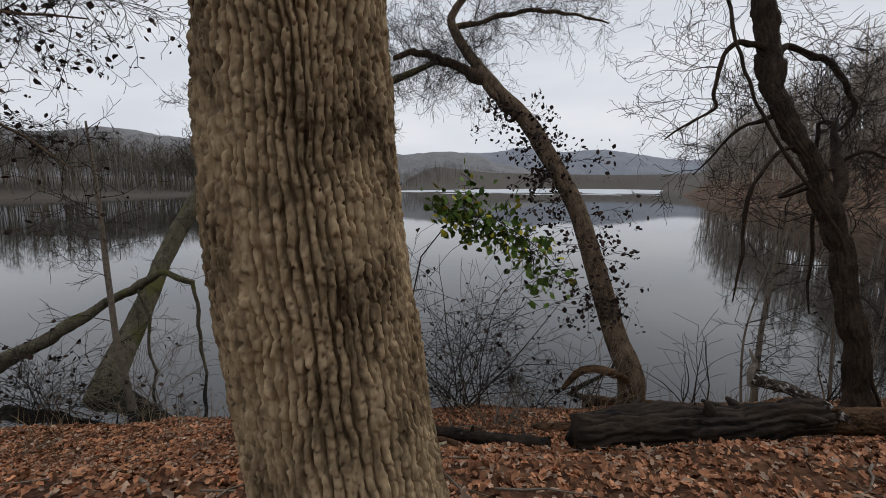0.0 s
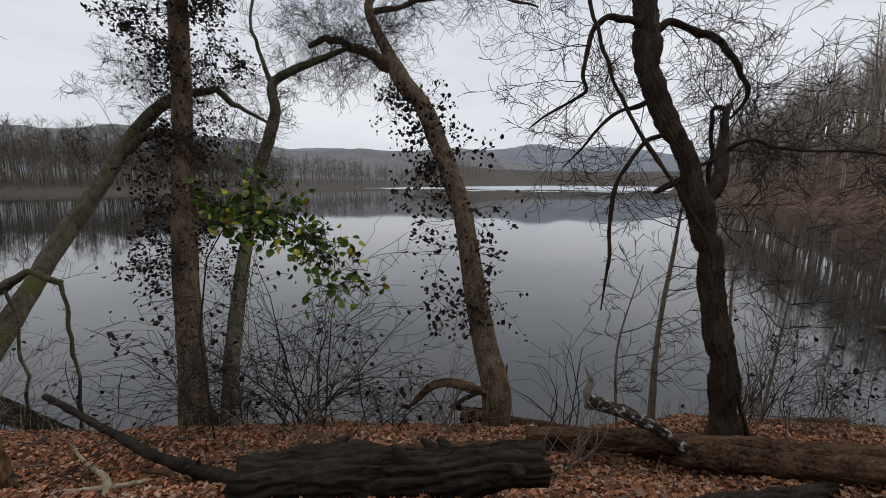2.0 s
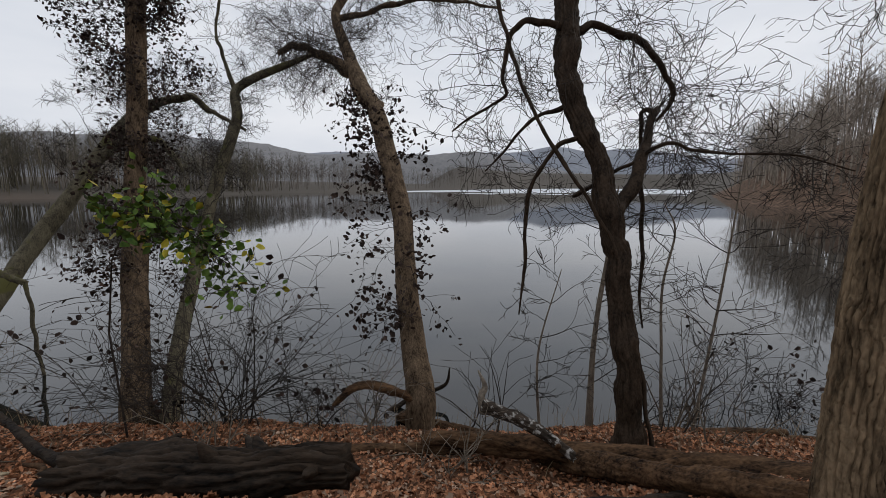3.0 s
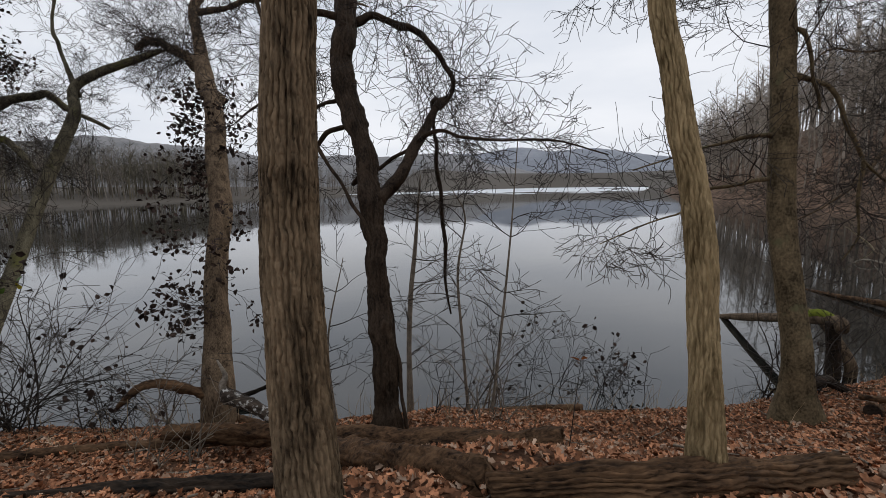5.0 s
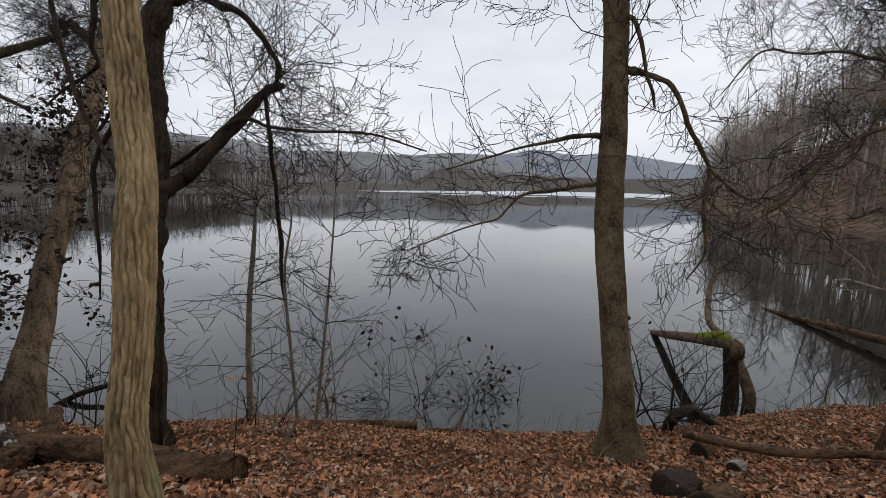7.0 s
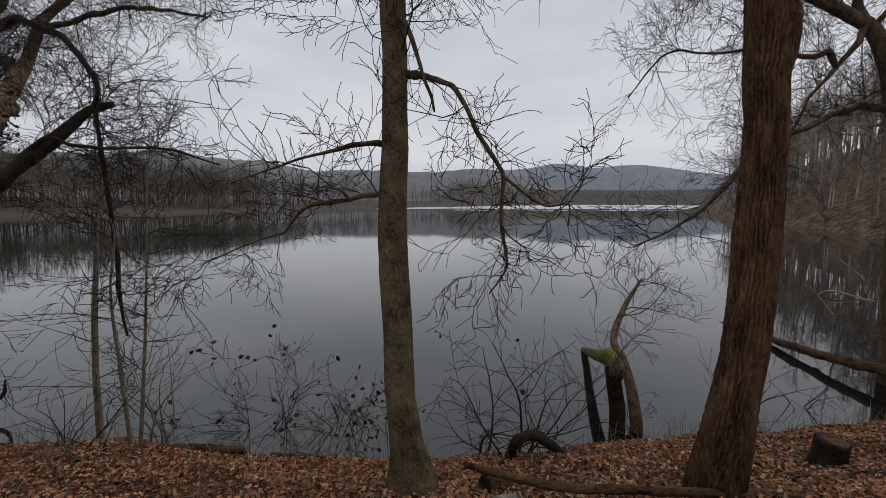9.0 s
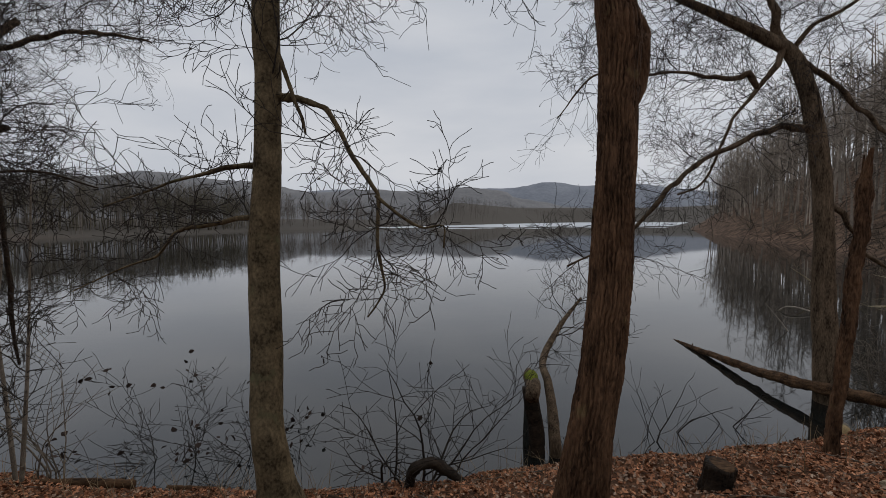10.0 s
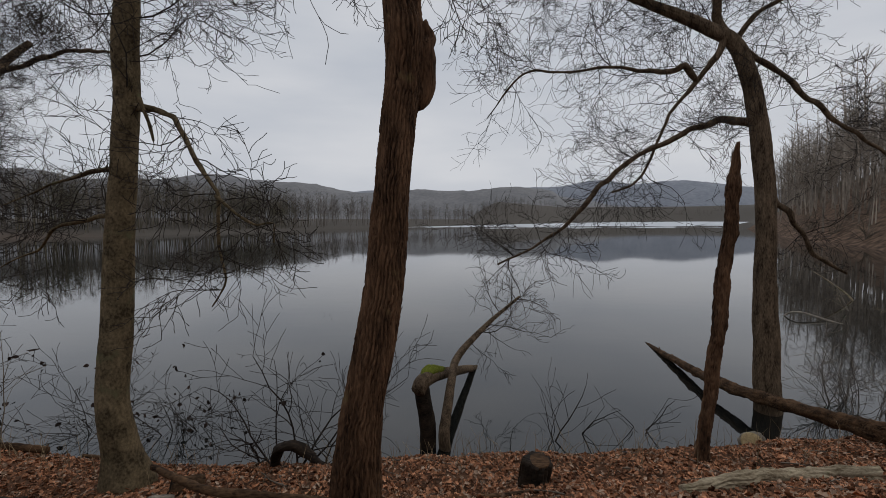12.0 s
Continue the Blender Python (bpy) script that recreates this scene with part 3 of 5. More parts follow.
leaves_on(geo, rng, [p for p in tips if -1.5 < p.z < 5.6], 2, 0.072, 0.08)
part("foliage", geo, LEAF_DEAD, ltree, "withered dark ivy leaves", kind="stuff")

tree("crooked_tree", "slender crooked tree bending over at its top", [(1.80, 13.55, 4.57, 0.052), (0.97, 13.30, 4.15, 0.083), (0.44, 13.11, 3.84, 0.095), (0.16, 12.91, 3.52, 0.105), (0.30, 12.59, 2.95, 0.115), (0.24, 12.28, 2.34, 0.118), (0.08, 11.76, 1.32, 0.119), (0.06, 10.92, -0.04, 0.122), (0.16, 9.84, -1.46, 0.129), (0.34, 9.06, -2.53, 0.159)],
     [[(0.21, 12.90, 3.33, 0.056), (-0.08, 13.08, 4.14, 0.043), (-0.35, 13.26, 4.96, 0.031), (-0.28, 13.42, 5.78, 0.025), (-0.15, 13.57, 6.61, 0.013)]], BARK_MOSSY, 20, 0.06, (0.05, 0.15, 0.01), 22,
     [(-1, 44, 0.98, 0.0097, 2, 0.03, 0.4), (0, 22, 0.98, 0.0083, 2, 0, 0.1)])

tree("leaning_tree", "mossy tree leaning over the water with arching limbs", [(-2.48, 15.17, 3.80, 0.095), (-3.24, 14.89, 3.42, 0.131), (-3.89, 14.35, 2.40, 0.176), (-4.23, 13.62, 1.25, 0.178), (-4.65, 12.74, -0.02, 0.188), (-4.79, 11.68, -1.23, 0.200), (-4.89, 10.92, -2.06, 0.232), (-4.86, 10.15, -2.66, 0.271)],
     [[(-4.00, 14.13, 2.02, 0.131), (-3.52, 14.45, 2.49, 0.108), (-2.85, 14.52, 2.61, 0.082), (-2.29, 14.52, 2.22, 0.069), (-2.05, 14.48, 1.71, 0.035)], [(-0.60, 15.29, 2.95, 0.037), (-1.64, 15.29, 3.54, 0.065), (-2.04, 15.19, 3.82, 0.086), (-2.72, 15.05, 3.66, 0.099), (-3.29, 14.82, 3.34, 0.124)], [(-7.00, 10.58, -2.14, 0.132), (-6.10, 11.08, -1.60, 0.121), (-5.41, 11.30, -1.17, 0.114), (-4.76, 11.23, -0.82, 0.093), (-4.35, 11.18, -0.53, 0.067), (-3.99, 11.13, -0.45, 0.056), (-3.46, 11.06, -0.64, 0.046)], [(-3.49, 11.06, -0.64, 0.041), (-3.40, 11.04, -1.33, 0.032), (-3.40, 11.03, -2.04, 0.032), (-3.28, 11.00, -2.88, 0.027), (-3.17, 10.98, -3.25, 0.022)], [(-4.65, 11.21, -0.78, 0.036), (-4.45, 11.18, -1.34, 0.032), (-4.51, 11.17, -2.17, 0.026), (-4.29, 11.13, -2.89, 0.027), (-4.46, 11.15, -3.26, 0.022)]],
     BARK_MOSSY, 24, 0.06, (0.06, 0.18, 0.012), 23,
     [(-1, 20, 1.65, 0.0120, 3, 0.0, 0.5), (0, 16, 0.90, 0.0090, 2, 0.05, 0.3), (1, 22, 1.20, 0.0097, 2, 0.02, 0.2), (2, 8, 0.60, 0.0075, 1, 0.05, 0.5), (3, 7, 0.30, 0.0060, 1, 0, 0.2), (4, 7, 0.30, 0.0060, 1, 0, 0.2)])

BENT = [(2.77, 14.89, 6.80, 0.080), (2.42, 14.61, 6.27, 0.099), (2.29, 14.31, 5.77, 0.116), (2.66, 13.52, 4.76, 0.128), (3.19, 12.34, 3.63, 0.161), (3.63, 11.47, 2.81, 0.174), (3.93, 10.54, 1.83, 0.174), (4.20, 9.83, 0.89, 0.175), (4.28, 9.21, -0.02, 0.172), (4.41, 8.67, -1.01, 0.178), (4.53, 8.20, -1.77, 0.213)]
bent, tips, rng = tree("bent_tree", "curved grey trunk leaning back with ivy around it", BENT,
     [[(0.69, 14.57, 4.89, 0.063), (1.19, 14.23, 4.98, 0.096), (2.12, 13.56, 4.56, 0.117), (2.82, 12.90, 4.07, 0.142), (3.48, 11.86, 3.10, 0.159)], [(6.75, 14.13, 5.96, 0.021), (6.15, 14.18, 6.10, 0.034), (4.95, 14.27, 6.25, 0.048), (3.75, 14.36, 6.11, 0.063), (2.84, 14.27, 5.81, 0.069), (2.33, 14.23, 5.68, 0.082)]],
    BARK_GREY, 56, 0.03, (0.05, 0.18, 0.018), 24,
    [(-1, 16, 1.67, 0.0122, 3, 0.0, 0.75), (0, 80, 1.37, 0.0091, 2, 0.08, 0.35), (1, 44, 1.67, 0.0099, 2, 0.02, 0.05)])
geo, tips = Geo(), []
stem_line = spline(lines(BENT), 0.1)
for _ in range(46):
    p = stem_line[int(len(stem_line) * rng.uniform(0.12, 0.62))]
    grow(geo, rng, (p[0], p[1] - 0.1, p[2]), (rng.choice((-1, -1, 1)), rng.gauss(-0.3, 0.5), rng.gauss(0, 0.4)), rng.uniform(0.3, 0.95), 0.007, 1, 0.08, tips)
part("ivy_growth", geo, TWIG, bent, "thin ivy stems", kind="stuff")
geo = Geo()
leaves_on(geo, rng, tips, 4, 0.09, 0.08)
part("foliage", geo, LEAF_DEAD, bent, "dark green black ivy leaves", kind="stuff")

tree("dark_forked_tree", "dark wet gnarled forked trunk at the bank", [(6.54, 9.40, 8.94, 0.046), (6.55, 9.02, 6.44, 0.100), (6.52, 8.75, 4.92, 0.126), (6.57, 8.56, 3.92, 0.144), (6.57, 8.38, 3.39, 0.135), (6.53, 8.25, 2.97, 0.133), (6.60, 8.02, 2.39, 0.125), (6.76, 7.77, 1.90, 0.127), (6.85, 7.53, 1.30, 0.136), (6.91, 7.30, 0.72, 0.138), (6.95, 7.11, 0.02, 0.131), (6.98, 6.92, -0.80, 0.123), (7.02, 6.78, -1.60, 0.162)],
     [[(8.06, 8.62, 2.54, 0.036), (7.90, 8.42, 2.36, 0.058), (7.65, 8.11, 1.99, 0.075), (7.37, 7.80, 1.53, 0.078), (6.95, 7.43, 1.04, 0.107)], [(6.46, 8.39, 3.13, 0.071), (6.57, 8.56, 3.44, 0.072), (6.80, 8.52, 3.56, 0.061), (7.14, 8.47, 3.56, 0.050), (7.50, 8.41, 3.42, 0.045), (7.78, 8.36, 3.20, 0.040), (8.00, 8.33, 2.91, 0.034), (8.11, 8.31, 2.59, 0.028), (7.89, 8.34, 2.30, 0.017)], [(7.81, 8.61, 2.47, 0.035), (7.84, 8.60, 2.03, 0.030), (7.89, 8.59, 1.31, 0.030), (7.97, 8.57, 0.30, 0.028), (7.97, 8.56, -0.30, 0.022), (8.05, 8.54, -0.84, 0.013)], [(6.63, 8.00, 1.24, 0.027), (7.20, 7.92, 1.58, 0.024), (7.75, 7.83, 1.94, 0.024), (8.06, 7.78, 1.86, 0.018), (8.63, 7.70, 1.81, 0.015), (9.41, 7.57, 1.78, 0.013), (10.06, 7.47, 1.59, 0.008)], [(6.54, 8.29, 2.45, 0.034), (6.26, 8.33, 2.37, 0.024), (5.99, 8.37, 2.20, 0.022), (5.76, 8.40, 1.90, 0.015), (5.47, 8.44, 1.58, 0.008)], [(6.11, 8.37, 3.57, 0.040), (5.86, 8.40, 3.52, 0.035), (5.75, 8.42, 3.24, 0.031), (5.69, 8.42, 2.84, 0.028), (5.74, 8.41, 2.62, 0.023), (5.33, 8.48, 2.39, 0.018), (4.99, 8.53, 2.14, 0.010)], [(6.33, 7.79, 1.91, 0.028), (6.10, 7.83, 1.57, 0.026), (5.96, 7.84, 1.25, 0.027), (5.94, 7.84, 0.70, 0.024), (5.93, 7.84, 0.13, 0.017), (5.89, 7.84, -0.38, 0.009)], [(5.49, 8.12, 4.16, 0.021), (5.56, 7.93, 3.45, 0.024), (5.89, 7.69, 2.42, 0.023), (6.27, 7.45, 1.68, 0.023), (6.80, 7.18, 0.78, 0.023), (7.06, 7.05, -0.11, 0.020), (7.16, 6.85, -0.94, 0.023), (7.21, 6.66, -1.75, 0.026)]],
     BARK_DARK, 64, 0.025, (0.05, 0.12, 0.03), 25,
     [(-1, 24, 2.04, 0.0127, 3, 0.0, 0.55), (0, 12, 1.53, 0.0102, 2, 0.02, 0.55), (1, 30, 1.27, 0.0085, 2, 0.02, 0.25), (2, 8, 0.30, 0.0059, 1, 0.05, 0.3), (3, 18, 0.85, 0.0076, 2, 0.0, 0.2), (4, 12, 1.02, 0.0085, 2, 0.02, 0.2), (5, 20, 1.19, 0.0085, 2, 0.02, 0.15), (6, 7, 0.42, 0.0068, 1, 0.0, 0.3)], lump=0.08, kink=0.3)

tree("furrowed_tree", "straight trunk with furrowed grey bark by the path", [(6.70, 4.06, 2.27, 0.106), (6.70, 4.06, 2.00, 0.110), (6.66, 4.06, 1.40, 0.123), (6.64, 4.06, 0.90, 0.132), (6.64, 4.05, 0.17, 0.144), (6.66, 4.04, -0.39, 0.162)],
     [[(6.83, 4.07, 4.89, 0.044), (6.78, 4.06, 3.80, 0.077), (6.70, 4.06, 2.18, 0.106)]], BARK_NEAR, 190, 0.009, (0.028, 0.075, 0.018), 26, lump=0.02)

tree("pale_tree", "slender wavy trunk with pale tan bark", [(8.59, 4.30, 2.38, 0.061), (8.59, 4.26, 2.09, 0.063), (8.62, 4.19, 1.80, 0.063), (8.66, 4.14, 1.47, 0.068), (8.70, 4.08, 1.19, 0.068), (8.71, 4.00, 0.85, 0.073), (8.71, 3.95, 0.51, 0.070), (8.70, 3.88, 0.13, 0.072), (8.73, 3.88, -0.30, 0.096)],
     [[(8.39, 4.36, 5.17, 0.021), (8.49, 4.33, 3.81, 0.043), (8.59, 4.30, 2.36, 0.058)]], BARK_PALE, 130, 0.009, (0.024, 0.07, 0.013), 27, lump=0.03)

tree("smooth_tree", "straight smooth olive trunk with crooked side branches", [(12.11, 7.60, 8.08, 0.063), (12.14, 7.39, 5.72, 0.110), (12.15, 7.24, 4.20, 0.125), (12.16, 7.14, 3.29, 0.141), (12.18, 7.09, 2.70, 0.136), (12.18, 6.98, 1.79, 0.144), (12.15, 6.89, 0.89, 0.151), (12.20, 6.73, -0.07, 0.159), (12.24, 6.57, -0.85, 0.161), (12.31, 6.56, -1.47, 0.192), (12.36, 6.56, -1.86, 0.289)],
     [[(12.32, 7.07, 2.53, 0.050), (12.39, 7.06, 2.52, 0.042), (12.72, 7.02, 2.45, 0.029), (12.88, 6.99, 2.31, 0.027), (13.07, 6.97, 1.91, 0.025), (13.31, 6.94, 1.56, 0.022), (13.36, 6.93, 1.38, 0.020), (13.36, 6.93, 0.88, 0.017), (13.42, 6.93, 0.45, 0.011), (13.23, 6.95, 0.12, 0.006)], [(13.34, 6.93, 1.46, 0.020), (13.63, 6.90, 1.22, 0.016), (13.86, 6.87, 1.10, 0.014), (14.07, 6.84, 1.13, 0.010), (14.07, 6.84, 0.89, 0.008)], [(12.08, 6.95, 1.23, 0.029), (11.99, 6.96, 1.23, 0.025), (11.68, 7.00, 1.18, 0.021), (11.31, 7.05, 1.13, 0.020), (11.11, 7.08, 1.04, 0.017), (10.89, 7.11, 0.81, 0.012), (10.47, 7.17, 0.67, 0.008), (9.87, 7.25, 0.41, 0.006)], [(12.07, 7.00, 1.78, 0.033), (11.99, 7.01, 1.79, 0.028), (11.68, 7.05, 1.76, 0.023), (11.30, 7.10, 1.68, 0.016), (10.86, 7.16, 1.55, 0.011), (10.28, 7.24, 1.37, 0.008)], [(12.27, 6.97, 3.06, 0.027), (12.50, 6.94, 2.47, 0.020), (12.61, 6.93, 2.11, 0.011)]],
     BARK_SMOOTH, 72, 0.025, (0.05, 0.2, 0.008), 28,
     [(-1, 34, 2.6, 0.013, 3, 0.02, 0.45), (0, 12, 1.1, 0.009, 2, 0.03, 0.25), (1, 10, 1.2, 0.009, 2, 0.0, 0.2), (2, 15, 1.2, 0.009, 2, 0.04, 0.2), (3, 9, 1.0, 0.008, 1, 0.02, 0.2), (4, 6, 0.6, 0.008, 1, 0.02, 0.2)], lump=0.03)

tree("reddish_tree", "leaning trunk with shaggy reddish brown bark", [(15.60, 6.67, 7.65, 0.118), (15.64, 6.57, 6.03, 0.142), (15.65, 6.43, 4.37, 0.154), (15.68, 6.33, 3.28, 0.173), (15.71, 6.28, 2.94, 0.194), (15.69, 6.24, 2.45, 0.175), (15.61, 6.10, 1.64, 0.162), (15.55, 6.02, 0.86, 0.170), (15.46, 5.93, 0.09, 0.177), (15.33, 5.86, -0.61, 0.184), (15.23, 5.87, -1.43, 0.240)],
     [[(15.84, 6.31, 2.32, 0.091), (15.90, 6.31, 2.69, 0.085), (15.93, 6.30, 2.95, 0.065), (15.90, 6.30, 3.09, 0.030)]], BARK_RED, 140, 0.020, (0.034, 0.32, 0.036), 29,
     [(-1, 28, 2.5, 0.014, 3, 0.02, 0.55)], lump=0.03)

tree("arching_tree", "tree arching over the water with spreading limbs", [(18.78, 11.64, 6.42, 0.044), (19.49, 11.57, 6.03, 0.066), (20.29, 11.45, 5.64, 0.088), (20.79, 11.35, 5.37, 0.109), (21.30, 11.19, 5.02, 0.129), (21.78, 11.10, 4.64, 0.150), (21.98, 10.92, 3.85, 0.159), (22.09, 10.80, 2.91, 0.158), (22.16, 10.69, 1.99, 0.168), (22.18, 10.63, 1.08, 0.179), (22.15, 10.52, -0.29, 0.189), (22.17, 10.40, -1.89, 0.221), (22.23, 10.34, -3.17, 0.264)],
     [[(17.00, 11.26, 0.19, 0.017), (17.93, 11.17, 0.67, 0.027), (18.64, 11.11, 1.25, 0.038), (19.09, 11.07, 1.83, 0.043), (19.88, 11.01, 2.46, 0.048), (20.65, 10.94, 2.84, 0.053), (21.37, 10.87, 3.06, 0.063), (22.09, 10.80, 3.01, 0.084)], [(25.91, 10.53, 1.02, 0.021), (24.98, 10.62, 1.96, 0.026), (23.38, 10.78, 3.13, 0.037), (22.69, 10.85, 3.83, 0.042), (21.90, 10.93, 4.43, 0.058)], [(23.67, 10.53, 0.08, 0.021), (23.11, 10.58, 0.44, 0.037), (22.87, 10.61, 0.85, 0.042), (22.45, 10.65, 1.42, 0.063), (22.21, 10.68, 1.48, 0.074)], [(19.42, 11.25, 1.73, 0.017), (20.00, 11.19, 2.06, 0.022), (20.54, 11.15, 3.34, 0.032), (21.09, 11.11, 4.02, 0.043), (21.52, 11.07, 4.69, 0.064)], [(16.79, 11.40, 3.38, 0.011), (17.57, 11.34, 4.27, 0.021), (18.35, 11.26, 4.24, 0.021), (19.33, 11.17, 4.31, 0.031), (20.32, 11.08, 4.16, 0.047), (20.75, 11.04, 4.20, 0.062)], [(21.71, 11.15, 4.72, 0.086), (21.39, 11.19, 5.52, 0.075), (21.15, 11.22, 6.43, 0.064), (21.18, 11.23, 7.74, 0.042), (20.90, 11.26, 8.83, 0.021)], [(21.81, 11.14, 4.72, 0.054), (22.03, 11.13, 5.16, 0.048), (22.57, 11.08, 5.48, 0.037), (23.22, 11.02, 5.90, 0.026)]],
     BARK_GREY, 48, 0.03, (0.05, 0.18, 0.014), 30,
     [(-1, 26, 2.2, 0.012, 3, 0.03, 0.55), (0, 36, 1.6, 0.010, 2, 0.05, 0.1), (1, 20, 1.6, 0.010, 2, 0.02, 0.1), (2, 10, 1.0, 0.010, 2, 0.04, 0.2), (3, 22, 1.5, 0.010, 2, 0.05, 0.1), (4, 28, 1.6, 0.010, 2, 0.05, 0.1), (5, 12, 1.8, 0.012, 3, 0.02, 0.3), (6, 12, 1.6, 0.011, 2, 0.02, 0.1)])

# a tree standing out of view whose boughs hang in from the side
side, tips, rng = tree("hanging_tree", "bare tree with drooping boughs and few dead leaves", [(-6.56, 8.76, 7.54, 0.038), (-6.67, 8.65, 4.27, 0.105), (-6.77, 8.55, 1.00, 0.143), (-6.86, 8.53, -1.78, 0.195)],
     [[(-6.67, 8.65, 3.94, 0.045), (-5.62, 8.45, 3.61, 0.034), (-4.48, 8.32, 3.52, 0.022), (-3.17, 8.24, 3.44, 0.009)], [(-6.67, 8.63, 2.63, 0.045), (-5.61, 8.59, 2.55, 0.030), (-4.62, 8.62, 2.14, 0.019), (-3.80, 8.59, 1.57, 0.007)],
      [(-6.66, 8.66, 4.76, 0.045), (-5.15, 8.25, 4.50, 0.030), (-3.54, 7.91, 4.09, 0.019), (-2.25, 7.68, 3.76, 0.007)]], BARK_GREY, 32, 0.05, (0.05, 0.18, 0.014), 33,
     [(0, 26, 1.20, 0.0090, 2, 0.03, 0.2), (1, 24, 1.05, 0.0090, 2, 0.05, 0.2), (2, 26, 1.20, 0.0090, 2, 0.03, 0.2)])
geo = Geo()
leaves_on(geo, rng, tips[::6], 2, 0.085, 0.08)
part("foliage", geo, LEAF_DEAD, side, "few withered leaves", kind="stuff")


# ---- snags, stumps and logs ----
def snag(name, label, pts, mat, seed, raw=()):
    """A broken dead trunk with a splintered top."""
    line = lines(pts)
    x, y, z, r = line[0]
    g = ground_at(x, y)
    if z > g - 0.1:
        line = [(x, y, g - 0.15, r * 1.1)] + line
    top = thing(name, (x, y, g), label, "dead tree")
    geo = Geo()
    bark_tube(geo, line, 40, 0.02, (0.035, 0.2, 0.016), 0.10, seed, rough=0.35, jag=0.6)
    part("trunk", geo, mat, top)
    rng = random.Random(seed)
    geo = Geo()
    tx, ty, tz, tr = line[-2]
    for _ in range(6):
        a = rng.uniform(0, 6.28)
        bx, by = tx + math.cos(a) * tr * 0.6, ty + math.sin(a) * tr * 0.6
        thin_tube(geo, [(bx, by, tz - 0.15, 0.02), (bx + rng.gauss(0, 0.02), by, tz + rng.uniform(0.02, 0.2), 0.012), (bx + rng.gauss(0, 0.04), by, tz + rng.uniform(0.2, 0.3), 0.003)], 5)
    part("splintered_tip", geo, mat, top, kind="stuff")
    if raw:
        geo = Geo()
        bark_tube(geo, raw, 20, 0.04, (0.05, 0.2, 0.008), 0.08, seed + 1)
        part("bare_wood", geo, WOOD_RAW, top, "orange wood where bark is gone")
    return top


snag("broken_snag", "thin broken dead trunk with peeling brown bark", [(*p[:3], p[3] * 0.78) for p in [(-0.40, 6.23, 1.59, 0.013), (-0.41, 6.19, 1.42, 0.038), (-0.36, 6.06, 0.92, 0.056), (-0.25, 5.92, 0.21, 0.062), (-0.10, 5.78, -0.50, 0.071), (0.04, 5.75, -1.25, 0.111)]], SNAG_WOOD, 41)
snag("splintered_snag", "thin reddish dead trunk with a splintered top", [(19.68, 7.53, 2.09, 0.016), (19.69, 7.60, 1.76, 0.059), (19.68, 7.60, 1.55, 0.079), (19.67, 7.60, 1.06, 0.072), (19.60, 7.60, 0.33, 0.080), (19.49, 7.60, -1.16, 0.081), (19.37, 7.60, -2.45, 0.096)], BARK_RED, 42)


def log(name, label, pts, mat, seed, seg=28, bark=(0.07, 0.2, 0.018), stubs=3, face=None, category="log", settle=True, sink=0.45):
    """A fallen trunk that lies on the slope, with broken stubs and end faces."""
    q = [list(p) for p in pts]
    if settle:
        for p in q:
            p[2] = max(p[2], WATER - 0.1) if p[1] > 12 else max(p[2], ground_at(p[0], p[1]) + p[3] * (1 - sink))
        low = min(p[2] - p[3] - ground_at(p[0], p[1]) for p in q)
        if low > 0:
            for p in q:
                p[2] -= low + 0.03
    top = thing(name, q[0][:3], label, category)
    geo = Geo()
    bark_tube(geo, q, seg, 0.03, bark, 0.08, seed, rough=0.3, jag=0.5 if face is None and bark else 0.0)
    part("stem", geo, mat, top)
    rng = random.Random(seed)
    for _ in range(stubs):
        i = rng.randrange(len(q) - 1)
        t = rng.random()
        p = [a + (b - a) * t for a, b in zip(q[i], q[i + 1])]
        d = Vector((rng.gauss(0, 1), rng.gauss(0, 1), abs(rng.gauss(0.6, 0.5)))).normalized()
        geo = Geo()
        l = p[3] * rng.uniform(1.4, 2.6)
        bark_tube(geo, [(p[0], p[1], p[2], p[3] * 0.4), (p[0] + d.x * l * 0.6, p[1] + d.y * l * 0.6, p[2] + d.z * l * 0.6, p[3] * 0.3), (p[0] + d.x * l, p[1] + d.y * l, p[2] + d.z * l, p[3] * 0.1)], 9, 0.03, None, 0.15, seed)
        part("stub", geo, mat, top)
    if face:
        a, b = Vector(q[-2][:3]), Vector(q[-1][:3])
        d = (b - a).normalized()
        geo = Geo()
        e = b + d * 0.004
        bark_tube(geo, [(*(e - d * 0.02), q[-1][3] * 0.93), (*e, q[-1][3] * 0.92), (*(e + d * 0.006), q[-1][3] * 0.5)], 24, 0.02, None, 0.05, seed)
        part("cut_face", geo, face, top, "pale sawn end")
    return top


log("rotten_log", "thick black rotten log lying on leaf litter", [(2.17, 5.03, -0.61, 0.161), (2.78, 4.97, -0.57, 0.164), (3.31, 4.91, -0.53, 0.158), (3.68, 4.87, -0.48, 0.147), (4.03, 4.83, -0.45, 0.130)], LOG_DARK, 51, 80, (0.06, 0.5, 0.045), 5)
log("brown_log", "long brown log lying along the bank edge", [(4.58, 6.74, -1.48, 0.079), (5.24, 6.66, -1.50, 0.109), (5.93, 6.41, -1.44, 0.117), (6.98, 6.02, -1.39, 0.138), (8.05, 5.48, -1.21, 0.142), (8.51, 5.25, -1.14, 0.138)], LOG_BROWN, 52, 40, (0.05, 0.4, 0.02), 3)
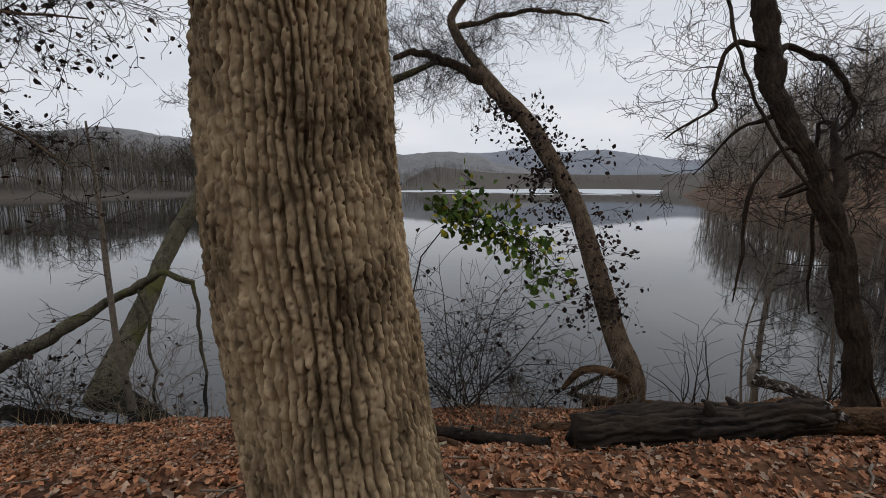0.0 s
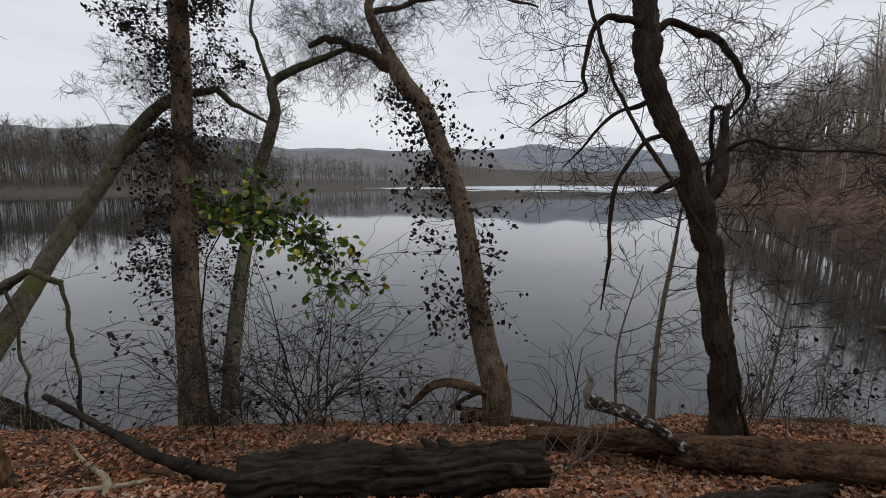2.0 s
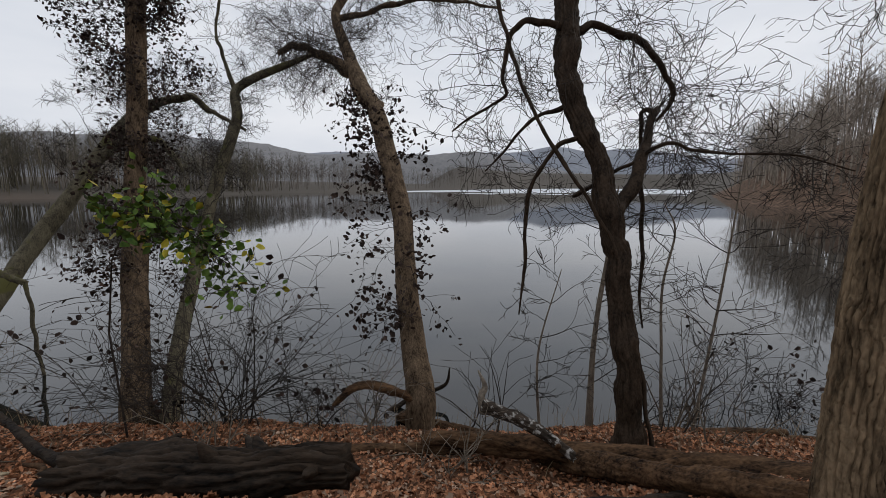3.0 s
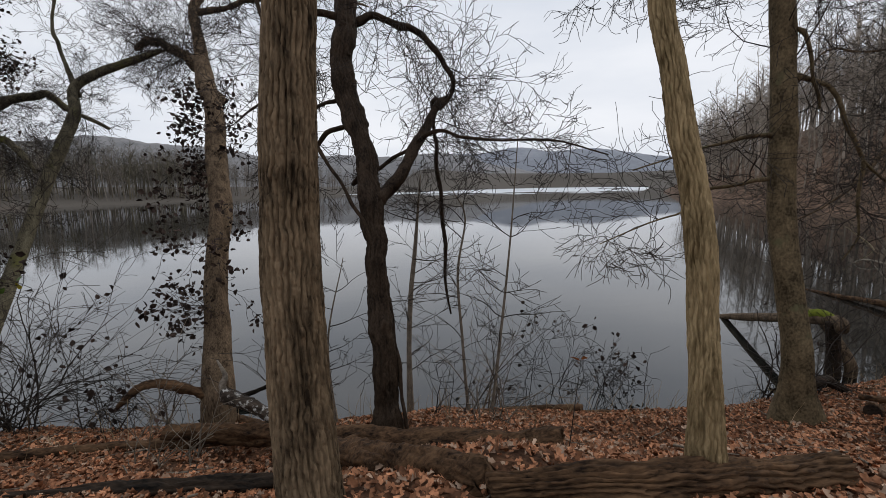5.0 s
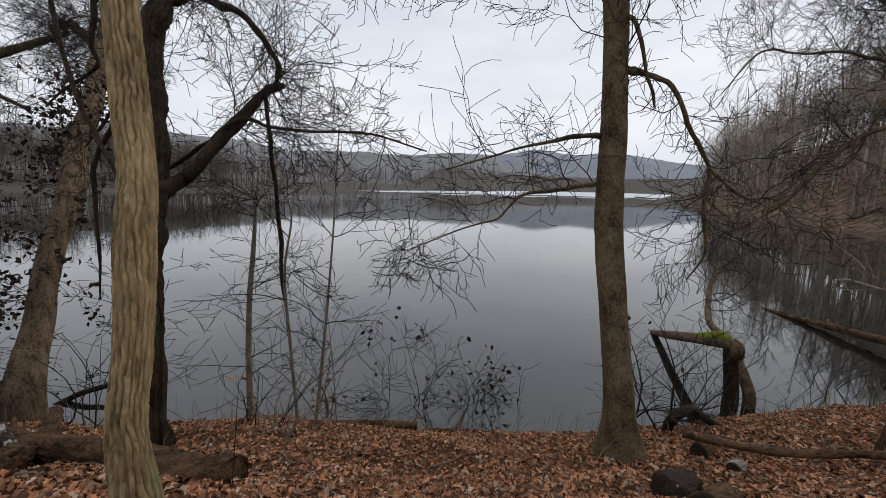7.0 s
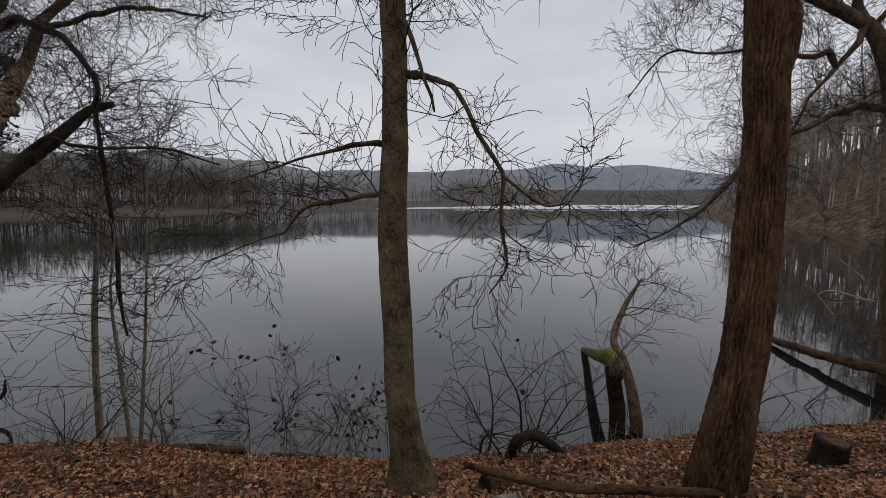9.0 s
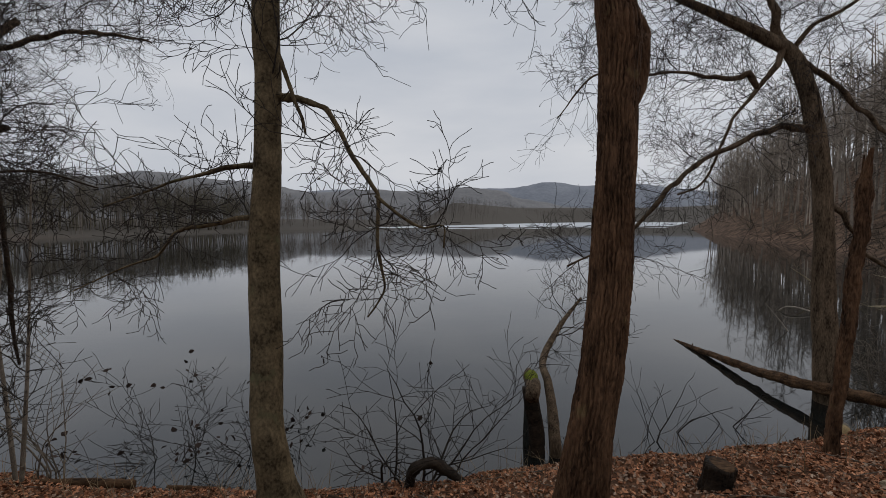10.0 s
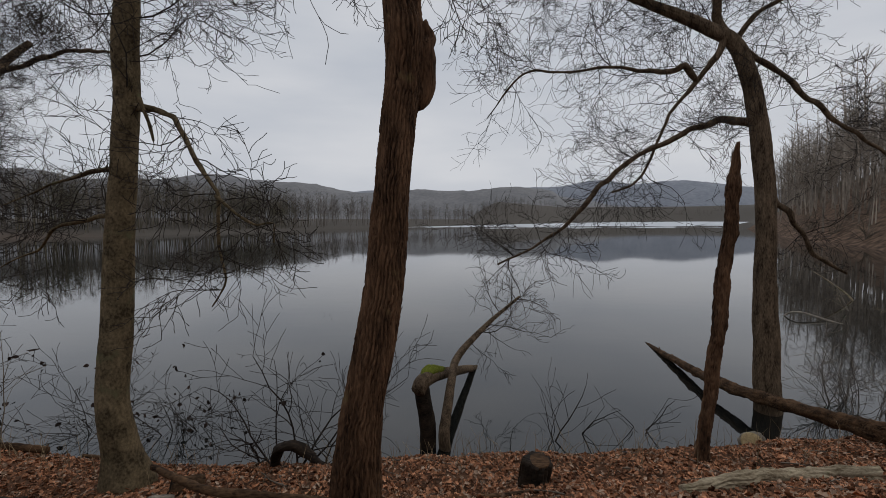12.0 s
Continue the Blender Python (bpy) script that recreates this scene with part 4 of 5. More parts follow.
log("thin_log", "thin weathered log at the edge of the bank", [(2.47, 6.93, -1.43, 0.060), (3.63, 6.84, -1.38, 0.071), (4.57, 6.77, -1.34, 0.070), (5.42, 6.71, -1.25, 0.083)], LOG_BROWN, 53, 24, (0.05, 0.3, 0.012), 4)
diag = log("fungus_log", "dark log flecked with white fungus lying aslant", [(5.25, 6.65, -1.05, 0.070), (5.80, 6.38, -1.20, 0.058), (6.35, 6.10, -1.56, 0.040)], LOG_FUNGUS, 54, 28, (0.05, 0.2, 0.014), 2, settle=False)
geo = Geo()
bark_tube(geo, [(5.25, 6.67, -1.15, 0.05), (5.22, 6.68, -0.95, 0.04), (5.26, 6.68, -0.84, 0.03), (5.18, 6.7, -0.66, 0.01)], 12, 0.03, None, 0.12, 3)
part("upright_stub", geo, LOG_GREY, diag, "pale broken upright stub")
log("crooked_limb", "crooked dark limb reaching up over the water", [(3.95, 9.35, -2.65, 0.055), (4.30, 9.45, -2.48, 0.045), (4.65, 9.55, -2.40, 0.035), (5.00, 9.65, -2.27, 0.028), (5.07, 9.67, -1.98, 0.012)], LOG_DARK, 78, 16, (0.04, 0.2, 0.008), 2, category="branch", settle=False)
log("slope_log", "dark log lying across the leafy slope", [(4.50, 4.55, -0.59, 0.050), (5.50, 4.80, -0.81, 0.065), (6.40, 5.10, -1.05, 0.075), (7.10, 5.35, -1.09, 0.070)], LOG_DARK, 55, 36, (0.05, 0.35, 0.018), 2)
log("split_log", "cracked grey log with a split end beside path", [(7.56, 3.85, -0.29, 0.060), (8.33, 3.74, -0.26, 0.085), (9.29, 3.90, -0.44, 0.095), (9.59, 3.89, -0.44, 0.090)], LOG_BROWN, 56, 90, (0.03, 0.8, 0.035), 0)
log("forked_log", "brown fallen trunk running down to the water", [(4.19, 9.06, -2.56, 0.080), (5.83, 6.87, -1.76, 0.110), (6.99, 4.77, -0.71, 0.110), (7.54, 3.98, -0.32, 0.100)], LOG_BROWN, 57, 44, (0.05, 0.4, 0.024), 2, settle=False)
log("long_stick", "long dark fallen branch lying on the leaves", [(-0.87, 7.26, -0.91, 0.030), (-0.08, 6.87, -1.06, 0.039), (0.92, 6.17, -1.00, 0.044), (1.53, 5.80, -0.92, 0.058), (2.06, 5.44, -0.81, 0.069)], LOG_DARK, 58, 16, (0.05, 0.3, 0.008), 4, category="branch")
log("drowned_log", "fallen trunk slanting from the bank into the lake", [(22.89, 6.94, -1.69, 0.138), (22.28, 8.13, -1.91, 0.131), (21.95, 9.36, -2.09, 0.117), (21.65, 11.10, -2.32, 0.103), (21.74, 13.37, -2.51, 0.076), (21.86, 15.73, -2.69, 0.021)], LOG_BROWN, 59, 36, (0.06, 0.5, 0.018), 3, settle=False)
for pts, seed in (([(12.91, 6.28, -1.50, 0.035), (13.66, 5.96, -1.51, 0.040), (14.41, 5.80, -1.46, 0.040), (15.72, 5.70, -1.46, 0.035), (17.54, 6.45, -1.73, 0.020)], 60), ([(12.33, 5.17, -1.42, 0.020), (13.31, 4.98, -1.31, 0.030), (14.21, 5.10, -1.42, 0.015)], 61),
                  ([(0.82, 6.10, -0.99, 0.015), (1.17, 5.91, -0.90, 0.026), (1.34, 5.59, -0.82, 0.022)], 62), ([(1.13, 6.29, -0.98, 0.011), (1.38, 5.97, -0.90, 0.021), (1.27, 5.68, -0.82, 0.015)], 63), ([(10.20, 8.23, -2.55, 0.028), (11.03, 8.24, -2.65, 0.043), (11.67, 8.37, -2.76, 0.019)], 64),
                  ([(8.79, 7.91, -2.26, 0.034), (9.36, 7.93, -2.26, 0.060), (10.01, 7.85, -2.26, 0.052)], 65), ([(12.96, 4.80, -1.20, 0.020), (13.70, 4.53, -1.09, 0.035), (14.50, 4.75, -1.20, 0.020)], 66), ([(18.06, 5.93, -1.45, 0.018), (18.87, 6.21, -1.55, 0.026), (20.33, 6.42, -1.77, 0.018)], 67)):
    log("fallen_branch", "weathered fallen branch lying on brown leaves", pts, LOG_BROWN, seed, 10, None, 2, category="branch")
for pts, seed in (([(-0.19, 6.66, -1.16, 0.009), (0.26, 6.23, -1.08, 0.017), (0.70, 5.81, -0.91, 0.024), (0.99, 5.44, -0.75, 0.027), (1.13, 5.17, -0.67, 0.015)], 68), ([(0.42, 5.47, -0.76, 0.011), (0.92, 5.49, -0.75, 0.021), (1.14, 5.65, -0.82, 0.012)], 69),
                  ([(-0.44, 6.42, -1.13, 0.009), (0.09, 6.05, -0.97, 0.015), (0.67, 6.05, -0.96, 0.009)], 70)):
    log("fallen_branch", "bleached pale dead branch lying on leaves", pts, LOG_BLEACHED, seed, 10, None, 3, category="branch")

# sawn pieces and stumps on the slope
log("hollow_log", "short black hollow log on the leaves", [(12.36, 5.41, -1.43, 0.125), (11.99, 5.17, -1.30, 0.140)], LOG_DARK, 71, 40, (0.04, 0.2, 0.014), 0, LOG_DARK)
log("brown_block", "short brown sawn log among leaves", [(13.37, 6.43, -1.79, 0.09), (13.11, 6.26, -1.73, 0.1)], LOG_BROWN, 72, 40, (0.04, 0.2, 0.014), 0, LOG_DARK)
log("small_block", "small dark sawn log on the leaves", [(12.32, 5.27, -1.40, 0.070), (12.11, 5.13, -1.32, 0.080)], LOG_DARK, 73, 40, (0.04, 0.2, 0.014), 0, LOG_DARK)
log("rotten_block", "dark rotten sawn log lying in leaves", [(12.01, 4.58, -0.92, 0.11), (11.70, 4.39, -0.81, 0.12)], LOG_BROWN, 74, 40, (0.04, 0.2, 0.014), 0, LOG_DARK)
log("grey_block", "short weathered grey log half sunk in leaves", [(13.36, 5.96, -1.66, 0.06), (13.17, 5.84, -1.62, 0.07)], LOG_GREY, 77, 40, (0.04, 0.2, 0.014), 0, LOG_DARK)
log("bleached_log", "bleached pale log half sunk in leaves", [(18.39, 6.05, -1.50, 0.050), (19.22, 6.38, -1.57, 0.075), (20.32, 6.85, -1.81, 0.085), (20.76, 6.69, -1.70, 0.085)], LOG_BLEACHED, 75, 56, (0.05, 0.5, 0.02), 2)
log("fresh_cut_log", "short freshly sawn log with a pale end", [(21.15, 9.19, -2.60, 0.139), (20.85, 8.82, -2.59, 0.148)], LOG_GREY, 76, 30, (0.05, 0.2, 0.01), 0, WOOD_CUT)


def stump(name, label, x, y, h, r, mat, seed, face):
    g = ground_at(x, y)
    top = thing(name, (x, y, g), label, "stump")
    geo = Geo()
    bark_tube(geo, [(x, y, g - 0.1, r * 1.35), (x, y, g + 0.05, r * 1.15), (x, y, g + h * 0.5, r), (x + 0.02, y, g + h, r * 0.94)], 60, 0.03, (0.06, 0.3, 0.035), 0.16, seed, rough=0.35)
    part("stem", geo, mat, top)
    geo = Geo()
    bark_tube(geo, [(x + 0.02, y, g + h - 0.02, r * 0.9), (x + 0.02, y, g + h + 0.006, r * 0.9), (x + 0.02, y, g + h + 0.012, r * 0.5)], 30, 0.01, None, 0.04, seed)
    part("cut_face", geo, face, top, "dark weathered sawn top")
    return top


stump("cut_stump", "dark weathered sawn tree stump in leaves", 17.07, 6.60, 0.30, 0.15, LOG_DARK, 81, LOG_BROWN)
stump("black_stump", "low black rotten stump at the water", 12.92, 9.12, 0.31, 0.153, LOG_DARK, 82, LOG_DARK)
stump("rotten_stump", "squat rotten dark stump behind a log", 2.82, 5.96, 0.17, 0.128, LOG_DARK, 83, LOG_BROWN)
for x, y, s in ((3.22, 5.75, 1), (3.47, 5.83, 2), (3.65, 5.66, 3)):
    g = ground_at(x, y)
    rng = random.Random(s)
    geo = Geo()
    bark_tube(geo, [(x - 0.18, y, g - 0.05, 0.07), (x, y, g + 0.14, 0.075), (x + 0.12, y - 0.1, g + 0.2, 0.06), (x + 0.2, y - 0.25, g - 0.05, 0.045)], 12, 0.03, (0.04, 0.15, 0.012), 0.15, s)
    ob = new("root", mesh_of("root", geo, LOG_BROWN))
    tagged(ob, "gnarled brown root sticking out of leaves", "root", "gnarled roots")
geo = Geo()
bark_tube(geo, [(13.62, 7.56, -2.40, 0.077), (13.65, 7.56, -2.15, 0.067), (13.73, 7.50, -1.97, 0.081), (13.92, 7.52, -1.91, 0.067), (14.09, 7.55, -2.03, 0.072), (14.34, 7.46, -2.17, 0.048), (14.59, 7.38, -2.35, 0.038)], 16, 0.03, (0.05, 0.15, 0.012), 0.12, 4, rough=0.35)
tagged(new("arched_root", mesh_of("arched_root", geo, LOG_DARK)), "black arched root rising from the leaves", "root")
geo = Geo()
bark_tube(geo, [(3.28, 8.01, -1.77, 0.023), (3.57, 8.07, -1.54, 0.053), (3.86, 8.08, -1.50, 0.069), (4.28, 8.09, -1.64, 0.076), (4.62, 8.14, -1.85, 0.076)], 14, 0.04, (0.05, 0.2, 0.015), 0.15, 9, rough=0.4, jag=0.8)
tagged(new("washed_root", mesh_of("washed_root", geo, LOG_BROWN)), "brown washed out root at a leaning trunk", "root")

# the broken mossy post and its bough at the water
post = thing("mossy_broken_tree", (15.64, 8.83, ground_at(15.64, 8.83)), "broken stump with bright moss and bough toppled into water", "dead tree")
geo = Geo()
bark_tube(geo, [(15.66, 8.83, -2.99, 0.141), (15.67, 8.82, -2.42, 0.129), (15.60, 8.83, -1.85, 0.116), (15.56, 8.83, -1.49, 0.110)], 32, 0.03, (0.05, 0.16, 0.02), 0.08, 5)
part("stem", geo, LOG_DARK, post)
geo = Geo()
bark_tube(geo, [(15.53, 8.62, -1.59, 0.110), (15.63, 8.91, -1.49, 0.116), (15.98, 10.54, -1.96, 0.103), (16.51, 12.57, -2.59, 0.071), (16.81, 13.59, -2.91, 0.038)], 28, 0.04, (0.06, 0.3, 0.014), 0.06, 6)
part("bough", geo, BARK_GREY, post)
geo = Geo()
bark_tube(geo, [(15.58, 8.74, -1.47, 0.064), (15.67, 9.17, -1.44, 0.097), (15.78, 9.68, -1.63, 0.090), (15.90, 10.28, -1.83, 0.045)], 20, 0.04, (0.03, 0.05, 0.02), 0.1, 7)
part("moss", geo, MOSS, post, "cushion of bright green moss")
CURL = lines([(17.56, 11.90, -0.64, 0.030), (16.83, 11.12, -1.05, 0.051), (16.16, 10.16, -1.49, 0.066), (16.05, 9.47, -1.69, 0.079), (15.95, 8.78, -2.30, 0.094)])
curl = thing("curling_branch", CURL[0][:3], "smooth grey branch curling up from the bank", "branch")
geo = Geo()
bark_tube(geo, [(CURL[0][0] + 0.03, CURL[0][1], CURL[0][2] - 0.5, CURL[0][3])] + CURL, 14, 0.04, (0.05, 0.2, 0.006), 0.08, 9)
part("stem", geo, BARK_GREY, curl)
geo = Geo()
sprout(geo, random.Random(9), CURL, 14, 1.3, 0.012, 2, 0.02, None, 2, 0.3, 0.5)
part("twig_growth", geo, TWIG, curl, kind="stuff")


# ---- saplings, bushes and branches in the water ----
def sapling(label, pts, seed, count, length, mat=TWIG_PALE, group="saplings"):
    line = lines(pts)
    x, y, z, r = line[0]
    g = ground_at(x, y)
    line = [(x, y, min(z, g) - 0.1, r)] + line
    top = thing("sapling", (x, y, g), label, "sapling", group)
    geo = Geo()
    bark_tube(geo, line, 9, 0.08, None, 0.08, seed)
    part("stem", geo, mat, top)
    geo = Geo()
    rng = random.Random(seed)
    sprout(geo, rng, line, count, length, 0.010, 2, 0.0, None, 2, 0.5, 0.25, 0.16)
    part("twig_growth", geo, TWIG, top, kind="stuff")
    return top


sapling("thin sapling with pale stem at the water", [(7.62, 8.78, 1.39, 0.010), (7.56, 8.77, 0.78, 0.020), (7.50, 8.77, 0.16, 0.033), (7.40, 8.77, -0.77, 0.042), (7.36, 8.76, -1.73, 0.049), (7.37, 8.74, -2.65, 0.063)], 91, 20, 1.1)
sapling("very thin sapling with spreading twigs", [(8.05, 8.23, 1.14, 0.008), (8.23, 8.20, 0.73, 0.013), (8.11, 8.20, -0.11, 0.018), (8.17, 8.18, -1.16, 0.023), (8.25, 8.15, -2.34, 0.028)], 92, 14, 1.0)
sapling("tall thin sapling with fine upright twigs", [(8.94, 7.91, 1.90, 0.007), (8.85, 7.90, 0.58, 0.013), (8.73, 7.90, -0.74, 0.019), (8.57, 7.89, -2.22, 0.027)], 93, 16, 1.0)
sapling("slender grey sapling beside the leaning tree", [(-4.29, 9.70, 2.37, 0.016), (-4.22, 9.67, 1.24, 0.033), (-4.19, 9.65, 0.16, 0.046), (-4.14, 9.62, -1.26, 0.052), (-3.98, 9.58, -2.60, 0.066)], 94, 16, 1.1)
sapling("slender sapling among shrubs at the bank", [(6.46, 7.85, 0.25, 0.006), (6.19, 7.87, -0.98, 0.015), (6.27, 7.84, -2.30, 0.021)], 95, 10, 0.8)


def bush(label, x, y, stems, height, spread, seed, mat=TWIG, level=2, droop=0.02, leafy=0, leaf_mat=None, size=0.09, r=0.014):
    g = ground_at(x, y)
    top = thing("bush", (x, y, g), label, "bush", "bushes on the bank")
    rng = random.Random(seed)
    tips = []
    for _ in range(stems):
        geo = Geo()
        sx, sy = x + rng.gauss(0, spread * 0.3), y + rng.gauss(0, 0.15)
        a = rng.gauss(0, spread)
        grow(geo, rng, (sx, sy, max(ground_at(sx, sy), WATER - 0.3) - 0.05), (a * 0.6, rng.gauss(0, 0.25), 1.0), height * rng.uniform(0.6, 1.15), r * rng.uniform(0.6, 1.2), level, droop, tips, 3, 0.24)
        part("stem", geo, mat, top)
    if leafy:
        geo = Geo()
        rng.shuffle(tips)
        leaves_on(geo, rng, tips[:leafy], 2, size, 0.08)
        part("foliage", geo, leaf_mat or LEAF_DEAD, top, kind="stuff")
    return top


bush("tangled arching bush of thin twigs at the water", 1.73, 8.25, 26, 2.55, 0.9, 101, TWIG, 2, 0.14, 90)
bush("dense thin shrub at foot of two trees", 0.53, 8.60, 9, 1.65, 0.6, 102, TWIG, 2, 0.04, 60)
bush("bare thin shrub beside the leaning tree", -3.89, 9.57, 12, 1.80, 0.7, 103, TWIG_PALE, 2, 0.03, 20)
bush("low leafy shrub with withered leaves", -5.23, 9.44, 12, 1.72, 0.6, 104, TWIG, 2, 0.03, 60)
bush("dark twiggy shrub at the waterline", 2.56, 8.39, 8, 1.05, 0.8, 105, TWIG, 2, 0.0, 30)
bush("bare shrub with long thin stems", 3.71, 8.11, 9, 1.27, 0.6, 106, TWIG_PALE, 1, 0.0)
bush("bare shrub with long thin stems", 5.43, 7.90, 6, 1.67, 0.6, 107, TWIG, 1, 0.0)
bush("low bare shrub under the dark tree", 7.82, 7.63, 7, 1.35, 0.7, 108, TWIG, 1, 0.0)
bush("thin bare stems rising from the waterline", 8.54, 8.25, 7, 2.00, 0.4, 109, TWIG_PALE, 1, 0.0)
bush("dark twiggy shrub standing in shallow water", 9.81, 9.13, 7, 1.67, 0.8, 110, TWIG, 2, 0.0, 24)
bush("dark twiggy shrub standing in shallow water", 10.87, 9.29, 5, 1.30, 0.9, 111, TWIG, 2, 0.0, 24)
bush("small twigs at the edge of the water", 11.51, 9.21, 5, 0.97, 0.8, 112, TWIG, 1, 0.0)
bush("low bare shrub beside the arched root", 13.75, 7.85, 7, 2.0, 0.8, 113, TWIG, 2, 0.0, 6, LEAF_DEAD, 0.07, 0.02)
bush("thin bare shrub hanging over the water", 17.78, 9.31, 5, 1.38, 0.8, 114, TWIG, 1, 0.0)
bush("thin bare shrub by the slanting trunk", 19.27, 9.57, 4, 1.15, 0.8, 115, TWIG, 1, 0.0)
bush("brown scrub on the leafy bank", 24.02, 10.82, 12, 1.53, 0.8, 116, TWIG_PALE, 2, 0.02)
bush("brown scrub on the leafy bank", 8.38, 6.93, 6, 0.83, 0.6, 117, TWIG_PALE, 1, 0.0)
bush("thin dry stems in front of a log", 4.79, 6.23, 10, 0.68, 0.9, 118, TWIG_PALE, 1, 0.04)
bush("thin dry stems in front of a log", 1.91, 6.96, 12, 0.75, 0.9, 119, TWIG_PALE, 1, 0.04)
for k, (x, y) in enumerate(((36.5, 20.4), (40.5, 24.6), (44.5, 28.8), (48.6, 33.0), (52.0, 40.0), (55.5, 48.0), (59.5, 56.5), (64.5, 70.0), (30.5, 16.6), (69.0, 83.0), (74.5, 98.0))):
    x, y = turned(x, y)
    bush("brown scrub on the wooded shore of the cove", x, y, 9, 2.2 + 0.03 * y, 0.9, 170 + k, TWIG_PALE, 2, 0.02, 0, None, 0.09, 0.022 + 0.0004 * y)

# green and yellow leaves on an arching bough
bough = thing("green_leaved_bough", (0.88, 7.35, ground_at(0.88, 7.35)), "arching bough with green and yellow leaves", "bush")
rng = random.Random(120)
geo, tips = Geo(), []
thin_tube(geo, [(0.88, 7.35, ground_at(0.88, 7.35) - 0.05, 0.013), (0.82, 7.32, -0.41, 0.011), (1.00, 7.24, 0.49, 0.009), (1.39, 7.06, 1.03, 0.007), (1.87, 6.93, 0.99, 0.006), (2.36, 6.87, 0.67, 0.005), (2.77, 6.82, 0.27, 0.003)], 6)
for _ in range(40):
    t = rng.random()
    grow(geo, rng, (1.35 + 1.3 * t, 7.05 - 0.2 * t, 1.06 - 0.8 * t * t), (rng.gauss(0, 1), rng.gauss(0, 0.6), rng.gauss(-0.1, 0.5)), rng.uniform(0.2, 0.5), 0.004, 1, 0.05, tips)
part("stem", geo, TWIG, bough)
geo, gy_ = Geo(), Geo()
for p in tips:
    for _ in range(3 if p.x < 2.2 else 1):
        leaf(geo if rng.random() < 0.86 else gy_, rng, (p.x + rng.gauss(0, 0.07), p.y + rng.gauss(0, 0.1), p.z + rng.gauss(0, 0.07)), rng.uniform(0.07, 0.125))
part("foliage", geo, LEAF_GREEN, bough, "green leaves", kind="stuff")
part("yellow_foliage", gy_, LEAF_YELLOW, bough, "yellowing leaves", kind="stuff")
sprig = thing("leaf_sprig", (8.55, 5.15, ground_at(8.55, 5.15)), "thin bare stem with a lone orange leaf", "sprig")
geo = Geo()
thin_tube(geo, [(8.55, 5.15, ground_at(8.55, 5.15) - 0.03, 0.005), (8.6, 5.15, -0.6, 0.004), (8.64, 5.15, -0.22, 0.002)], 4)
part("stem", geo, TWIG, sprig)
geo = Geo()
leaf(geo, rng, (8.63, 5.15, -0.25), 0.10)
leaf(geo, rng, (8.655, 5.15, -0.21), 0.075)
part("leaf", geo, LEAF_ORANGE, sprig, "withered orange leaf")


def drift(label, pts, seed, count, length, mat=LOG_DARK):
    line = lines(pts)
    top = thing("drift_branch", line[0][:3], label, "branch", "branches in the water")
    geo = Geo()
    bark_tube(geo, line, 10, 0.08, None, 0.15, seed)
    part("stem", geo, mat, top)
    geo = Geo()
    sprout(geo, random.Random(seed), line, count, length, 0.012, 2, 0.0, None, 2, 0.8, 0.05, 0.3)
    part("twig_growth", geo, mat, top, kind="stuff")


drift("twisted dark branch breaking the water surface", [(11.81, 17.63, -3.49, 0.017), (12.53, 17.16, -3.25, 0.028), (13.27, 15.89, -3.43, 0.028), (14.09, 14.40, -3.55, 0.033)], 131, 6, 0.5)
drift("twisted dark branch breaking the water surface", [(14.02, 14.75, -3.61, 0.028), (14.58, 14.80, -3.38, 0.028), (15.10, 14.44, -3.66, 0.017)], 132, 5, 0.4)
drift("dark branch lying in the shallow water", [(19.15, 20.25, -3.01, 0.016), (18.50, 18.63, -2.94, 0.030), (17.84, 16.92, -3.16, 0.030)], 133, 4, 0.4)
drift("small dark twig floating on the lake", [(10.14, 18.39, -2.85, 0.007), (10.70, 18.33, -2.77, 0.012), (11.15, 18.09, -2.87, 0.007)], 134, 2, 0.4)
drift("dead grey branch hanging into the cove", [(32.07, 19.70, -3.20, 0.028), (31.66, 20.01, -1.89, 0.024), (31.33, 20.30, -1.05, 0.009)], 135, 3, 0.6, LOG_GREY)
drift("dead grey bough looping over the cove", [(28.35, 19.03, -3.05, 0.014), (28.87, 18.64, -2.41, 0.033), (29.69, 17.71, -2.61, 0.037), (30.63, 15.48, -2.83, 0.043)], 136, 5, 0.7, LOG_GREY)
drift("dead branch leaning in the cove", [(26.42, 15.44, -3.13, 0.024), (26.11, 15.82, -2.38, 0.019), (25.79, 16.20, -1.72, 0.007)], 137, 4, 0.5, LOG_GREY)

drift("pale forked dead branch standing in the cove", [(34.21, 21.98, -3.22, 0.043), (33.95, 22.10, -2.48, 0.038), (33.25, 22.34, -1.81, 0.030), (32.54, 22.58, -1.25, 0.010)], 138, 4, 0.9, LOG_BLEACHED)
drift("pale dead bough lying in the cove", [(35.18, 18.47, -2.89, 0.060), (33.95, 19.02, -2.59, 0.055), (32.72, 19.65, -2.75, 0.043), (31.34, 20.63, -3.18, 0.025)], 139, 5, 1.0, LOG_BLEACHED)
drift("pale broken branch at the edge of the cove", [(41.28, 22.61, -2.97, 0.051), (39.99, 23.42, -2.29, 0.043), (38.88, 24.21, -1.90, 0.017)], 140, 5, 1.0, LOG_BLEACHED)
drift("grey dead branch lying along the wooded shore", [(53.16, 36.04, -2.91, 0.076), (50.66, 34.56, -2.97, 0.068), (47.73, 33.55, -3.30, 0.034)], 141, 6, 1.6, LOG_GREY)


